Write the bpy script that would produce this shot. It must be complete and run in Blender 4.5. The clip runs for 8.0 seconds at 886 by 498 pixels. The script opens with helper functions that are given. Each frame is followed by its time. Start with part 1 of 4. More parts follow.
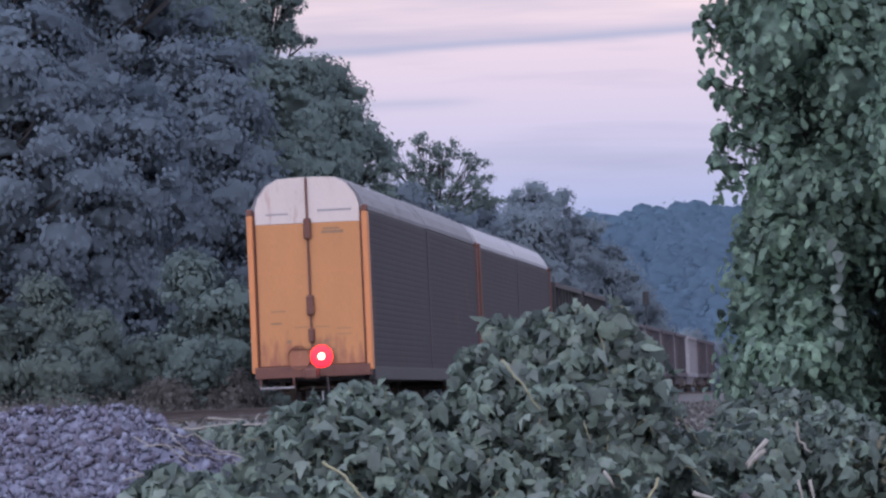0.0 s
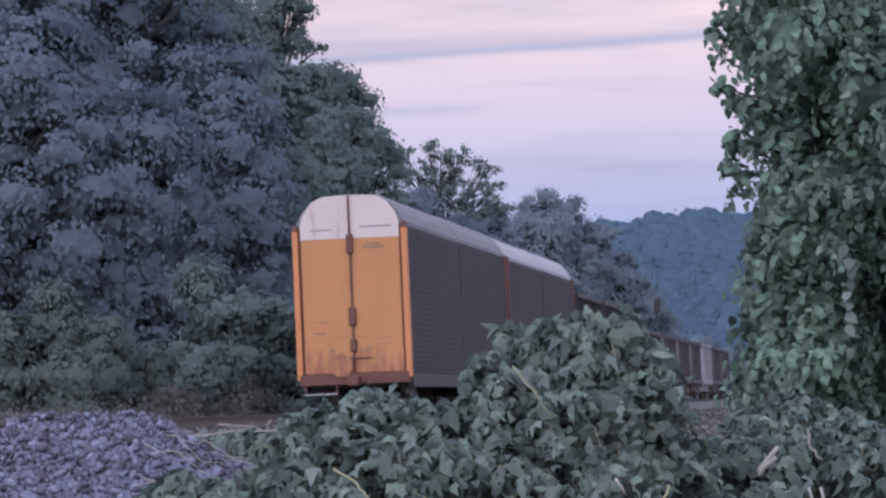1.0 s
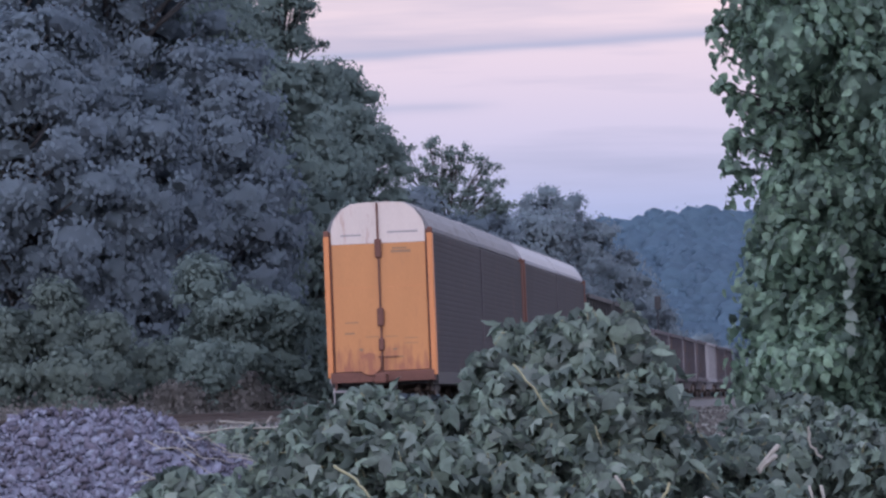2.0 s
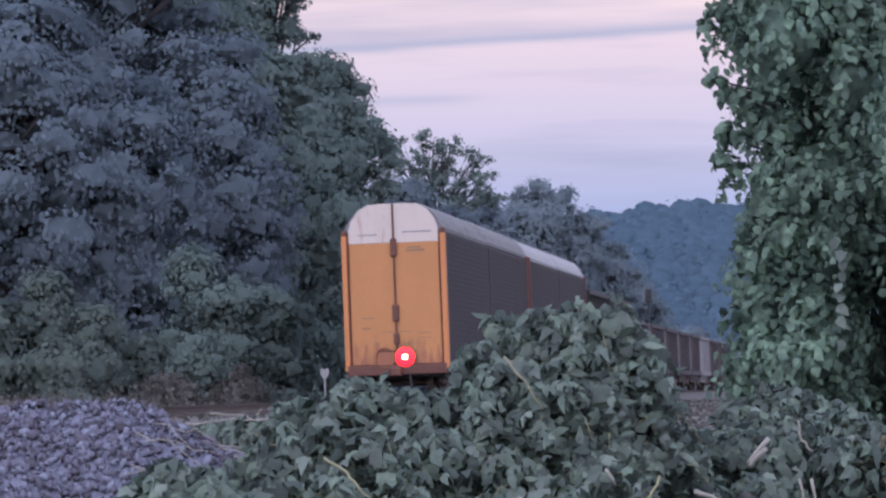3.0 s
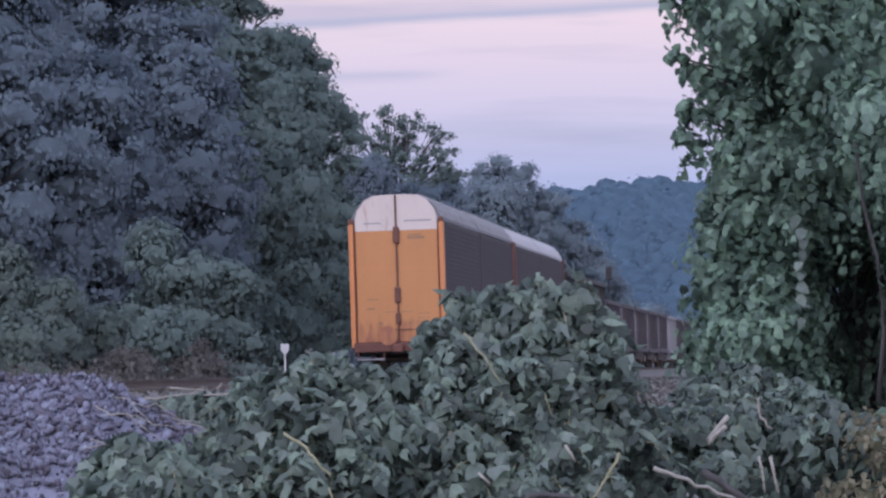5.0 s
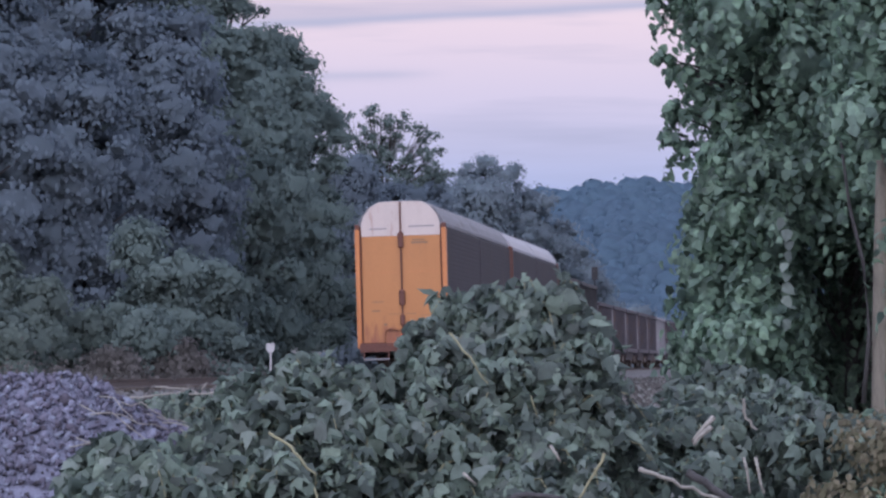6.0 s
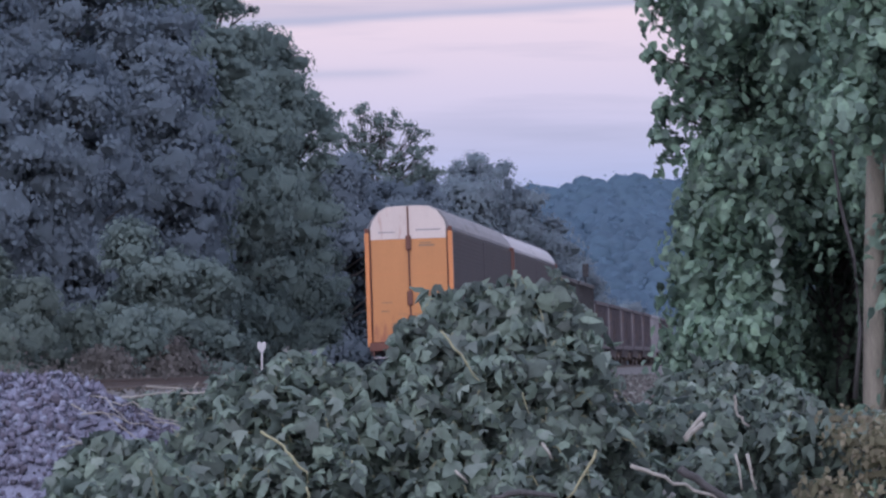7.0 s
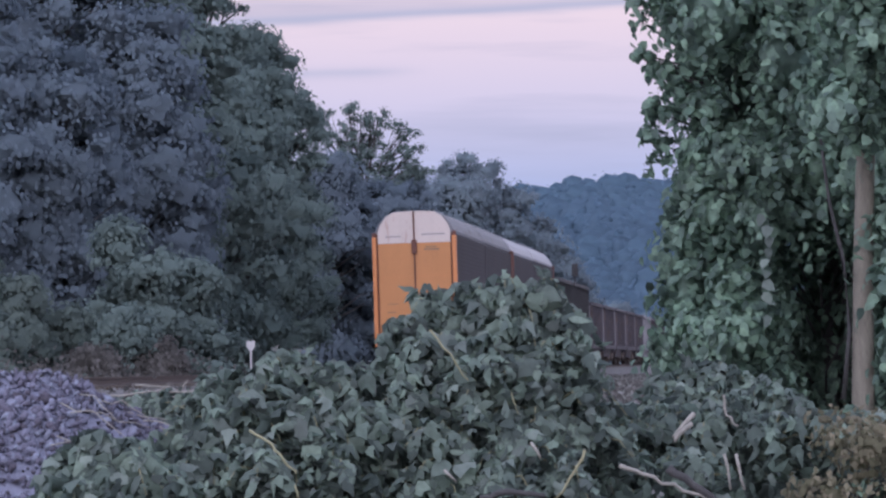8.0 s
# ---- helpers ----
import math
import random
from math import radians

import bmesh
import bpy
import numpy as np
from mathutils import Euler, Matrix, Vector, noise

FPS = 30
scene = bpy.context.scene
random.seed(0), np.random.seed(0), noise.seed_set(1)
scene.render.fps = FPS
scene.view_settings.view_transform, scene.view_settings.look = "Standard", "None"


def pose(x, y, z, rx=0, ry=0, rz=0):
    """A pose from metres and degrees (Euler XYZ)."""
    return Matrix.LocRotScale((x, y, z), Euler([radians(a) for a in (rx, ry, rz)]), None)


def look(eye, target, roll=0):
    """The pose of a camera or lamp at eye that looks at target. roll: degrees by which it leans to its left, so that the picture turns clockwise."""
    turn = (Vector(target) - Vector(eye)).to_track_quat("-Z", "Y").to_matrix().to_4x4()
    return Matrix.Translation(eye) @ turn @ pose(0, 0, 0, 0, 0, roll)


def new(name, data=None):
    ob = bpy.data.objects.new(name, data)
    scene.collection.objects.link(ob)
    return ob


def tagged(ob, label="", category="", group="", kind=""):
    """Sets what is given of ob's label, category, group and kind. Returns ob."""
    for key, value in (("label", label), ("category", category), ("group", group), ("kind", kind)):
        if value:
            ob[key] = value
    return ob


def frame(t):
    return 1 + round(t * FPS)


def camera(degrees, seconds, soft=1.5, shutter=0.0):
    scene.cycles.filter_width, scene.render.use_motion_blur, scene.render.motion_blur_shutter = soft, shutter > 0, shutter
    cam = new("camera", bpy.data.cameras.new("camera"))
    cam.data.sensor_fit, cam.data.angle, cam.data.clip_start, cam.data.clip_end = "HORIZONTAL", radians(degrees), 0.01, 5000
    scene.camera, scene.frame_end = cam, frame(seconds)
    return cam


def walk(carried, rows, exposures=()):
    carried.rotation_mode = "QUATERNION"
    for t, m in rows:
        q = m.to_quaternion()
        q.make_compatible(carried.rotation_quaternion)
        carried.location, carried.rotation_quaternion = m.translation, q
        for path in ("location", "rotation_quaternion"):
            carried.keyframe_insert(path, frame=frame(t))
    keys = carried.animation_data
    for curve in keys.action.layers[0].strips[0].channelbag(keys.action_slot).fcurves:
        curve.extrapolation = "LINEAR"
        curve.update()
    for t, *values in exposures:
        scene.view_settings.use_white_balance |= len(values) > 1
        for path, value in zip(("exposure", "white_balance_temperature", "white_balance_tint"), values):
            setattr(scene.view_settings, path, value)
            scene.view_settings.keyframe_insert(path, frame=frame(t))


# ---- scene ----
cam = camera(12.0, 8.0, soft=2.5)
walk(cam, [
    (0, pose(0, 0, 1.5, 92.003, 1.500, -0.150)),
    (0.5, pose(0, 0, 1.5, 92.148, 1.536, -0.064)),
    (1, pose(0, 0, 1.5, 92.100, 1.450, 0.000)),
    (1.5, pose(0, 0, 1.5, 92.071, 1.361, 0.026)),
    (3, pose(0, 0, 1.5, 91.958, 1.158, -0.124)),
    (3.5, pose(0, 0, 1.5, 91.796, 1.097, -0.264)),
    (4, pose(0, 0, 1.5, 91.691, 1.050, -0.410)),
    (4.5, pose(0, 0, 1.5, 91.650, 0.906, -0.539)),
    (5, pose(0, 0, 1.5, 91.622, 0.838, -0.667)),
    (6.5, pose(0, 0, 1.5, 91.614, 0.615, -0.905)),
    (7, pose(0, 0, 1.5, 91.588, 0.954, -0.981)),
    (7.5, pose(0, 0, 1.5, 91.576, 0.885, -1.056)),
    (8, pose(0, 0, 1.5, 91.577, 0.797, -1.129)),
])

# ---- light ----
RAIL = 1.35                      # height of the rail tops beside the camera's ground
TRACK_X, TRACK_Y, TRACK_TURN, GRADE, CANT = -2.25, 108.6, 6.14, 0.0, -1.0


def sky():
    w = bpy.data.worlds.new("dusk_sky")
    scene.world = w
    w.use_nodes = True
    n, l = w.node_tree.nodes, w.node_tree.links
    n.clear()
    out = n.new("ShaderNodeOutputWorld")
    bg = n.new("ShaderNodeBackground")
    bg.inputs["Strength"].default_value = SKY
    tc = n.new("ShaderNodeTexCoord")
    sep = n.new("ShaderNodeSeparateXYZ")
    l.new(tc.outputs["Generated"], sep.inputs[0])
    ramp = n.new("ShaderNodeValToRGB")
    e = ramp.color_ramp.elements
    e[0].position, e[0].color = 0.0, (0.34, 0.40, 0.70, 1)
    e[1].position, e[1].color = 1.0, (0.90, 1.02, 1.45, 1)
    for p, c in ((0.042, (0.42, 0.48, 0.79, 1)), (0.060, (0.63, 0.59, 0.82, 1)), (0.080, (0.80, 0.665, 0.81, 1)),
                 (0.105, (1.02, 0.79, 0.83, 1)), (0.20, (1.00, 0.98, 1.25, 1)), (0.45, (0.92, 1.00, 1.40, 1))):
        k = e.new(p)
        k.color = c
    l.new(sep.outputs["Z"], ramp.inputs[0])
    # long thin cloud streaks
    mp = n.new("ShaderNodeMapping")
    mp.inputs["Scale"].default_value = (5, 5, 62)
    mp.inputs["Rotation"].default_value = (0, radians(1.2), 0)
    mp.inputs["Location"].default_value = (0.35, 0.2, 1.32)
    l.new(tc.outputs["Generated"], mp.inputs["Vector"])
    nz = n.new("ShaderNodeTexNoise")
    nz.inputs["Scale"].default_value, nz.inputs["Detail"].default_value, nz.inputs["Roughness"].default_value = 1.0, 5, 0.55
    l.new(mp.outputs[0], nz.inputs["Vector"])
    cr = n.new("ShaderNodeMapRange")
    for i, v in ((1, 0.50), (2, 0.72), (3, 0.0), (4, 0.75)):
        cr.inputs[i].default_value = v
    l.new(nz.outputs["Fac"], cr.inputs[0])
    mix = n.new("ShaderNodeMix")
    mix.data_type = "RGBA"
    mix.inputs[7].default_value = (0.38, 0.40, 0.60, 1)
    l.new(cr.outputs[0], mix.inputs[0])
    l.new(ramp.outputs[0], mix.inputs[6])
    # two long bluish bars of cloud low over the hill, frayed by the noise
    top = mix.outputs[2]
    for up, slope, thick, x0, x1, most in ((0.0835, 0.035, 0.0016, -0.08, 0.12, 0.75), (0.0685, 0.03, 0.0017, -0.06, 0.02, 0.5), (0.093, 0.05, 0.0014, 0.03, 0.2, 0.4)):
        def math_node(kind, a, b=None):
            k = n.new("ShaderNodeMath")
            k.operation = kind
            for i, v in enumerate((a, b)):
                if v is None:
                    continue
                if isinstance(v, (int, float)):
                    k.inputs[i].default_value = v
                else:
                    l.new(v, k.inputs[i])
            return k.outputs[0]
        wobble = math_node("MULTIPLY", math_node("SUBTRACT", nz.outputs["Fac"], 0.5), 0.009)
        h = math_node("SUBTRACT", math_node("SUBTRACT", sep.outputs["Z"], up), math_node("MULTIPLY", sep.outputs["X"], slope))
        h = math_node("DIVIDE", math_node("ADD", h, wobble), thick)
        bar = math_node("POWER", 2.718, math_node("MULTIPLY", math_node("MULTIPLY", h, h), -1.0))
        ends = n.new("ShaderNodeMapRange")
        ends.interpolation_type = "SMOOTHSTEP"
        mid, half = (x0 + x1) / 2, (x1 - x0) / 2
        ends.inputs[1].default_value, ends.inputs[2].default_value = half, half * 0.5
        l.new(math_node("ABSOLUTE", math_node("SUBTRACT", sep.outputs["X"], mid)), ends.inputs[0])
        front = math_node("GREATER_THAN", sep.outputs["Y"], 0.0)
        fac = math_node("MULTIPLY", math_node("MULTIPLY", math_node("MULTIPLY", bar, ends.outputs[0]), most), front)
        streak = n.new("ShaderNodeMix")
        streak.data_type = "RGBA"
        streak.inputs[7].default_value = (0.42, 0.45, 0.66, 1)
        l.new(fac, streak.inputs[0])
        l.new(top, streak.inputs[6])
        top = streak.outputs[2]
    # the clear air of a low sun over it all
    ns = n.new("ShaderNodeTexSky")
    ns.sky_type, ns.sun_disc, ns.sun_elevation, ns.sun_rotation = "NISHITA", False, radians(SUN_UP), radians(SUN_TURN)
    add = n.new("ShaderNodeMix")
    add.data_type, add.blend_type = "RGBA", "ADD"
    add.inputs[0].default_value = 0.004
    l.new(top, add.inputs[6])
    l.new(ns.outputs[0], add.inputs[7])
    l.new(add.outputs[2], bg.inputs[0])
    l.new(bg.outputs[0], out.inputs[0])


SKY, SUN_UP, SUN_TURN, SUN = 1.0, 17, 200, 3.75
sky()
sun = new("sun", bpy.data.lights.new("sun", "SUN"))
sun.data.energy, sun.data.angle, sun.data.color = SUN, radians(110), (0.855, 0.845, 1.0)
sun.matrix_world = look((-5.5, -16, 5.2), (0, 0, 0))
scene.view_settings.exposure = 0.0


# ---- materials ----
def material(name, base, rough=0.8, metal=0.0, vary=0.25, scale=3.0, fine=40.0, bump=0.2, island=0.0, dirt=None, dirt_at=0.55, sheen=0.0, stretch=(1, 1, 1)):
    """A painted, mineral or leafy surface: base colour varied at two scales, with relief; dirt in patches."""
    m = bpy.data.materials.new(name)
    m.use_nodes = True
    n, l = m.node_tree.nodes, m.node_tree.links
    b = n["Principled BSDF"]
    b.inputs["Roughness"].default_value, b.inputs["Metallic"].default_value = rough, metal
    if sheen:
        b.inputs["Specular IOR Level"].default_value = sheen
    tc = n.new("ShaderNodeTexCoord")
    mp = n.new("ShaderNodeMapping")
    mp.inputs["Scale"].default_value = stretch
    l.new(tc.outputs["Object"], mp.inputs[0])
    big, small = n.new("ShaderNodeTexNoise"), n.new("ShaderNodeTexNoise")
    big.inputs["Scale"].default_value, small.inputs["Scale"].default_value = scale, fine
    big.inputs["Detail"].default_value, small.inputs["Detail"].default_value = 5, 3
    for t in (big, small):
        l.new(mp.outputs[0], t.inputs["Vector"])
    hsv = n.new("ShaderNodeHueSaturation")
    hsv.inputs["Color"].default_value = (*base, 1)
    total = n.new("ShaderNodeMath")
    total.operation = "ADD"
    l.new(big.outputs["Fac"], total.inputs[0])
    l.new(small.outputs["Fac"], total.inputs[1])
    rng = n.new("ShaderNodeMapRange")
    for i, v in ((1, 0.6), (2, 1.4), (3, 1 - vary), (4, 1 + vary)):
        rng.inputs[i].default_value = v
    l.new(total.outputs[0], rng.inputs[0])
    value = rng.outputs[0]
    if island:
        geo = n.new("ShaderNodeNewGeometry")
        r2 = n.new("ShaderNodeMapRange")
        r2.inputs[3].default_value, r2.inputs[4].default_value = 1 - island, 1 + island
        l.new(geo.outputs["Random Per Island"], r2.inputs[0])
        mul = n.new("ShaderNodeMath")
        mul.operation = "MULTIPLY"
        l.new(value, mul.inputs[0])
        l.new(r2.outputs[0], mul.inputs[1])
        value = mul.outputs[0]
        r3 = n.new("ShaderNodeMapRange")
        r3.inputs[3].default_value, r3.inputs[4].default_value = 0.5 + 0.05 * island, 0.5 - 0.09 * island
        l.new(geo.outputs["Random Per Island"], r3.inputs[0])
        l.new(r3.outputs[0], hsv.inputs["Hue"])
    l.new(value, hsv.inputs["Value"])
    colour = hsv.outputs[0]
    if dirt:
        dn = n.new("ShaderNodeTexNoise")
        dn.inputs["Scale"].default_value, dn.inputs["Detail"].default_value, dn.inputs["Roughness"].default_value = scale * 1.7, 8, 0.65
        l.new(mp.outputs[0], dn.inputs["Vector"])
        dr = n.new("ShaderNodeMapRange")
        for i, v in ((1, dirt_at), (2, dirt_at + 0.14), (3, 0), (4, 0.85)):
            dr.inputs[i].default_value = v
        l.new(dn.outputs["Fac"], dr.inputs[0])
        mix = n.new("ShaderNodeMix")
        mix.data_type = "RGBA"
        mix.inputs[7].default_value = (*dirt, 1)
        l.new(dr.outputs[0], mix.inputs[0])
        l.new(colour, mix.inputs[6])
        colour = mix.outputs[2]
    l.new(colour, b.inputs["Base Color"])
    if bump:
        bp = n.new("ShaderNodeBump")
        bp.inputs["Strength"].default_value, bp.inputs["Distance"].default_value = bump, 0.02
        l.new(total.outputs[0], bp.inputs["Height"])
        l.new(bp.outputs[0], b.inputs["Normal"])
    return m


def leafy(name, base, rough=0.6, vary=0.2, scale=0.5, fine=5.0, island=0.3, through_light=0.45, gloss=0.3):
    """Leaves: varied leaf by leaf and in drifts, with light passing through the blades."""
    m = material(name, base, rough, 0.0, vary, scale, fine, 0.0, island, None, 0.5, gloss)
    n, l = m.node_tree.nodes, m.node_tree.links
    b = n["Principled BSDF"]
    tr = n.new("ShaderNodeBsdfTranslucent")
    l.new(b.inputs["Base Color"].links[0].from_socket, tr.inputs[0])
    mx = n.new("ShaderNodeMixShader")
    mx.inputs[0].default_value = through_light
    l.new(b.outputs[0], mx.inputs[1])
    l.new(tr.outputs[0], mx.inputs[2])
    l.new(mx.outputs[0], n["Material Output"].inputs[0])
    return m


M = dict(
    ground=material("dry_grassy_soil", (0.105, 0.098, 0.092), vary=0.4, scale=0.4, fine=9, bump=0.6, dirt=(0.06, 0.075, 0.05), dirt_at=0.48),
    ballast=material("ballast_stone", (0.098, 0.092, 0.094), vary=0.3, island=0.35, scale=2, fine=30, bump=0.4),
    gravel=material("crushed_limestone", (0.118, 0.108, 0.155), vary=0.35, island=0.8, scale=3, fine=60, bump=0.4),
    rail=material("rusty_rail_steel", (0.07, 0.05, 0.045), rough=0.6, metal=0.5, scale=2, fine=30),
    tie=material("creosoted_timber", (0.06, 0.045, 0.035), scale=2, fine=20, stretch=(1, 8, 8)),
    white=material("weathered_white_paint", (0.475, 0.405, 0.385), rough=0.6, vary=0.08, scale=0.9, fine=12, bump=0.05, dirt=(0.36, 0.24, 0.21), dirt_at=0.54, stretch=(3, 3, 0.6)),
    post=material("orange_corner_paint", (0.46, 0.17, 0.06), rough=0.5, vary=0.12, scale=0.7, fine=10, bump=0.05, dirt=(0.25, 0.10, 0.05), dirt_at=0.62, stretch=(2, 2, 0.4)),
    rust=material("rusty_brown_steel", (0.11, 0.045, 0.035), rough=0.8, vary=0.3, scale=2, fine=30),
    side=material("dark_galvanised_screen", (0.036, 0.031, 0.038), rough=0.75, metal=0.0, sheen=0.25, vary=0.22, scale=0.5, fine=9, bump=0.1, dirt=(0.07, 0.045, 0.042), dirt_at=0.56, stretch=(1.5, 0.5, 0.35)),
    roof=material("bare_galvanised_roof", (0.21, 0.21, 0.235), rough=0.5, metal=0.0, vary=0.12, scale=0.6, fine=8, bump=0.05),
    pale_roof=material("bright_galvanised_roof", (0.27, 0.27, 0.305), rough=0.5, vary=0.12, scale=0.6, fine=8, bump=0.05, dirt=(0.18, 0.17, 0.18), dirt_at=0.62, stretch=(1, 0.6, 2)),
    # roof edge, darker than the roof top, with still darker patches
    skirt=material("patchy_dark_roof_edge", (0.13, 0.13, 0.15), rough=0.6, vary=0.2, scale=0.6, fine=8, bump=0.05, dirt=(0.05, 0.045, 0.045), dirt_at=0.55, stretch=(1, 0.6, 2)),
    black=material("black_car_paint", (0.022, 0.021, 0.026), rough=0.6, vary=0.3, scale=0.8, fine=8),
    brown=material("faded_oxide_paint", (0.050, 0.042, 0.054), rough=0.7, vary=0.3, scale=0.7, fine=8, dirt=(0.07, 0.045, 0.04), dirt_at=0.5),
    grey=material("pale_grey_car_paint", (0.22, 0.21, 0.23), rough=0.7, vary=0.2, scale=0.7, fine=8),
    lettering=material("dull_black_lettering", (0.21, 0.12, 0.07), rough=0.7, vary=0.2, bump=0),
    steel=material("worn_wheel_steel", (0.10, 0.075, 0.065), rough=0.5, metal=0.6, scale=3, fine=30),
    bark=material("grey_brown_bark", (0.055, 0.052, 0.055), vary=0.35, scale=4, fine=40, bump=0.7, stretch=(4, 4, 0.6)),
    trunk_bark=material("weathered_trunk_bark", (0.195, 0.175, 0.145), vary=0.35, scale=4, fine=40, bump=0.7, stretch=(4, 4, 0.6)),
    pale_bark=material("pale_stripped_wood", (0.25, 0.235, 0.215), vary=0.25, scale=6, fine=50, bump=0.4),
    stem=material("green_brown_stem", (0.22, 0.21, 0.13), vary=0.3, scale=6, fine=50, bump=0.3),
    # woodland leaf colours are lifted, the first one bluer, to paint in the haze
    wood_leaf=leafy("woodland_foliage_painted_haze", (0.172, 0.212, 0.256), rough=0.9, vary=0.16, scale=0.25, fine=1.0, island=0.06, through_light=0.5, gloss=0.03),
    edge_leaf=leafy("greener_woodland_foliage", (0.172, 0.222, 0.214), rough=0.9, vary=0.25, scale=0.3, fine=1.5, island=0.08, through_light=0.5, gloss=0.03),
    shrub_leaf=leafy("shrub_foliage", (0.145, 0.182, 0.170), rough=0.9, vary=0.2, scale=0.6, fine=4, island=0.2, through_light=0.5, gloss=0.05),
    weed=leafy("dry_weeds", (0.125, 0.118, 0.115), rough=0.9, gloss=0.05, vary=0.25, scale=0.8, fine=5, island=0.3),
    dry_bush=leafy("olive_brown_bush", (0.20, 0.19, 0.13), rough=0.8, vary=0.25, scale=3, fine=20, island=0.4, gloss=0.1),
    vine_leaf=leafy("climbing_vine_leaf", (0.180, 0.266, 0.216), rough=0.55, vary=0.55, scale=1.9, fine=14, island=0.45, gloss=0.4),
    wilt_leaf=leafy("wilting_broad_leaf", (0.155, 0.203, 0.180), rough=0.6, vary=0.35, scale=2.5, fine=25, island=0.55, gloss=0.45),
    pale_leaf=leafy("pale_leaf_underside", (0.22, 0.265, 0.245), rough=0.6, vary=0.2, scale=2.5, fine=25, island=0.4, gloss=0.3),
    # the hill's blue is evening haze put into its base colour
    hill=leafy("wooded_hill_painted_haze", (0.108, 0.175, 0.250), rough=0.9, vary=0.12, scale=0.03, fine=0.2, island=0.05, through_light=0.5, gloss=0.0),
    # far leaves made paler and bluer, so haze is painted into the colour
    far_leaf=leafy("far_foliage_painted_haze", (0.185, 0.230, 0.270), rough=0.8, vary=0.2, scale=0.15, fine=1.5, island=0.14, through_light=0.5, gloss=0.0),
    dark=material("black_rubber", (0.02, 0.02, 0.022), rough=0.8, vary=0.2),
    marker=material("white_marker_paint", (0.42, 0.41, 0.43), rough=0.5, vary=0.1, scale=5, fine=40, bump=0.05),
)


def glow(name, colour, strength):
    m = bpy.data.materials.new(name)
    m.use_nodes = True
    b = m.node_tree.nodes["Principled BSDF"]
    b.inputs["Base Color"].default_value = (*colour, 1)
    b.inputs["Emission Color"].default_value = (*colour, 1)
    b.inputs["Emission Strength"].default_value = strength
    return m


def rust_stains(m):
    """Reddish rust runs over the paint of the lowest metre of the doors."""
    n, l = m.node_tree.nodes, m.node_tree.links
    b = n["Principled BSDF"]
    tc, sep = n.new("ShaderNodeTexCoord"), n.new("ShaderNodeSeparateXYZ")
    l.new(tc.outputs["Object"], sep.inputs[0])
    mp, nz = n.new("ShaderNodeMapping"), n.new("ShaderNodeTexNoise")
    mp.inputs["Scale"].default_value = (5, 5, 1.4)
    nz.inputs["Scale"].default_value, nz.inputs["Detail"].default_value = 1.2, 6
    l.new(tc.outputs["Object"], mp.inputs[0])
    l.new(mp.outputs[0], nz.inputs["Vector"])
    low = n.new("ShaderNodeMapRange")
    for i, v in ((1, 2.1), (2, 1.0), (3, -0.16), (4, 0.22)):
        low.inputs[i].default_value = v
    l.new(sep.outputs["Z"], low.inputs[0])
    add = n.new("ShaderNodeMath")
    l.new(nz.outputs["Fac"], add.inputs[0])
    l.new(low.outputs[0], add.inputs[1])
    f = n.new("ShaderNodeMapRange")
    for i, v in ((1, 0.52), (2, 0.75), (3, 0), (4, 0.75)):
        f.inputs[i].default_value = v
    l.new(add.outputs[0], f.inputs[0])
    mix = n.new("ShaderNodeMix")
    mix.data_type = "RGBA"
    mix.inputs[7].default_value = (0.20, 0.065, 0.045, 1)
    l.new(f.outputs[0], mix.inputs[0])
    l.new(b.inputs["Base Color"].links[0].from_socket, mix.inputs[6])
    l.new(mix.outputs[2], b.inputs["Base Color"])


M["door_yellow"] = material("rust_run_yellow_paint", (0.40, 0.170, 0.062), rough=0.55, vary=0.10, scale=0.8, fine=14, bump=0.05, dirt=(0.30, 0.135, 0.06), dirt_at=0.60, stretch=(2.5, 2.5, 0.5))
rust_stains(M["door_yellow"])
M["lamp_core"] = glow("hot_lamp_core", (1.0, 0.55, 0.35), 8)
M["lamp_red"] = glow("red_lamp_glass", (1.0, 0.004, 0.010), 9)


# ---- building tools ----
def part(name, bm, mat, parent=None, label="", smooth=False):
    """One mesh object out of a bmesh, under a thing or at top level."""
    me = bpy.data.meshes.new(name)
    bm.to_mesh(me)
    bm.free()
    me.materials.append(mat)
    if smooth:
        me.shade_smooth()
    ob = new(name, me)
    if parent:
        ob.parent = parent
    return tagged(ob, label) if label else ob


def thing(name, m, label, category, group="", kind=""):
    ob = new(name)
    ob.matrix_basis = m
    ob.empty_display_size = 0.3
    return tagged(ob, label, category, group, kind)


def box(x0, y0, z0, x1, y1, z1, bevel=0.0, bm=None):
    bm = bm or bmesh.new()
    made = bmesh.ops.create_cube(bm, size=1)["verts"]
    for v in made:
        v.co = Vector(((x0 + x1) / 2 + v.co.x * (x1 - x0), (y0 + y1) / 2 + v.co.y * (y1 - y0), (z0 + z1) / 2 + v.co.z * (z1 - z0)))
    if bevel:
        edges = list({e for v in made for e in v.link_edges})
        bmesh.ops.bevel(bm, geom=edges, offset=bevel, segments=2, affect="EDGES", profile=0.5)
    return bm


def rod(a, b, r0, r1=None, sides=8, bm=None):
    bm = bm or bmesh.new()
    a, b = Vector(a), Vector(b)
    d = b - a
    bmesh.ops.create_cone(bm, cap_ends=True, segments=sides, radius1=r0, radius2=r0 if r1 is None else r1, depth=d.length,
                          matrix=Matrix.Translation((a + b) / 2) @ d.to_track_quat("Z", "Y").to_matrix().to_4x4())
    return bm


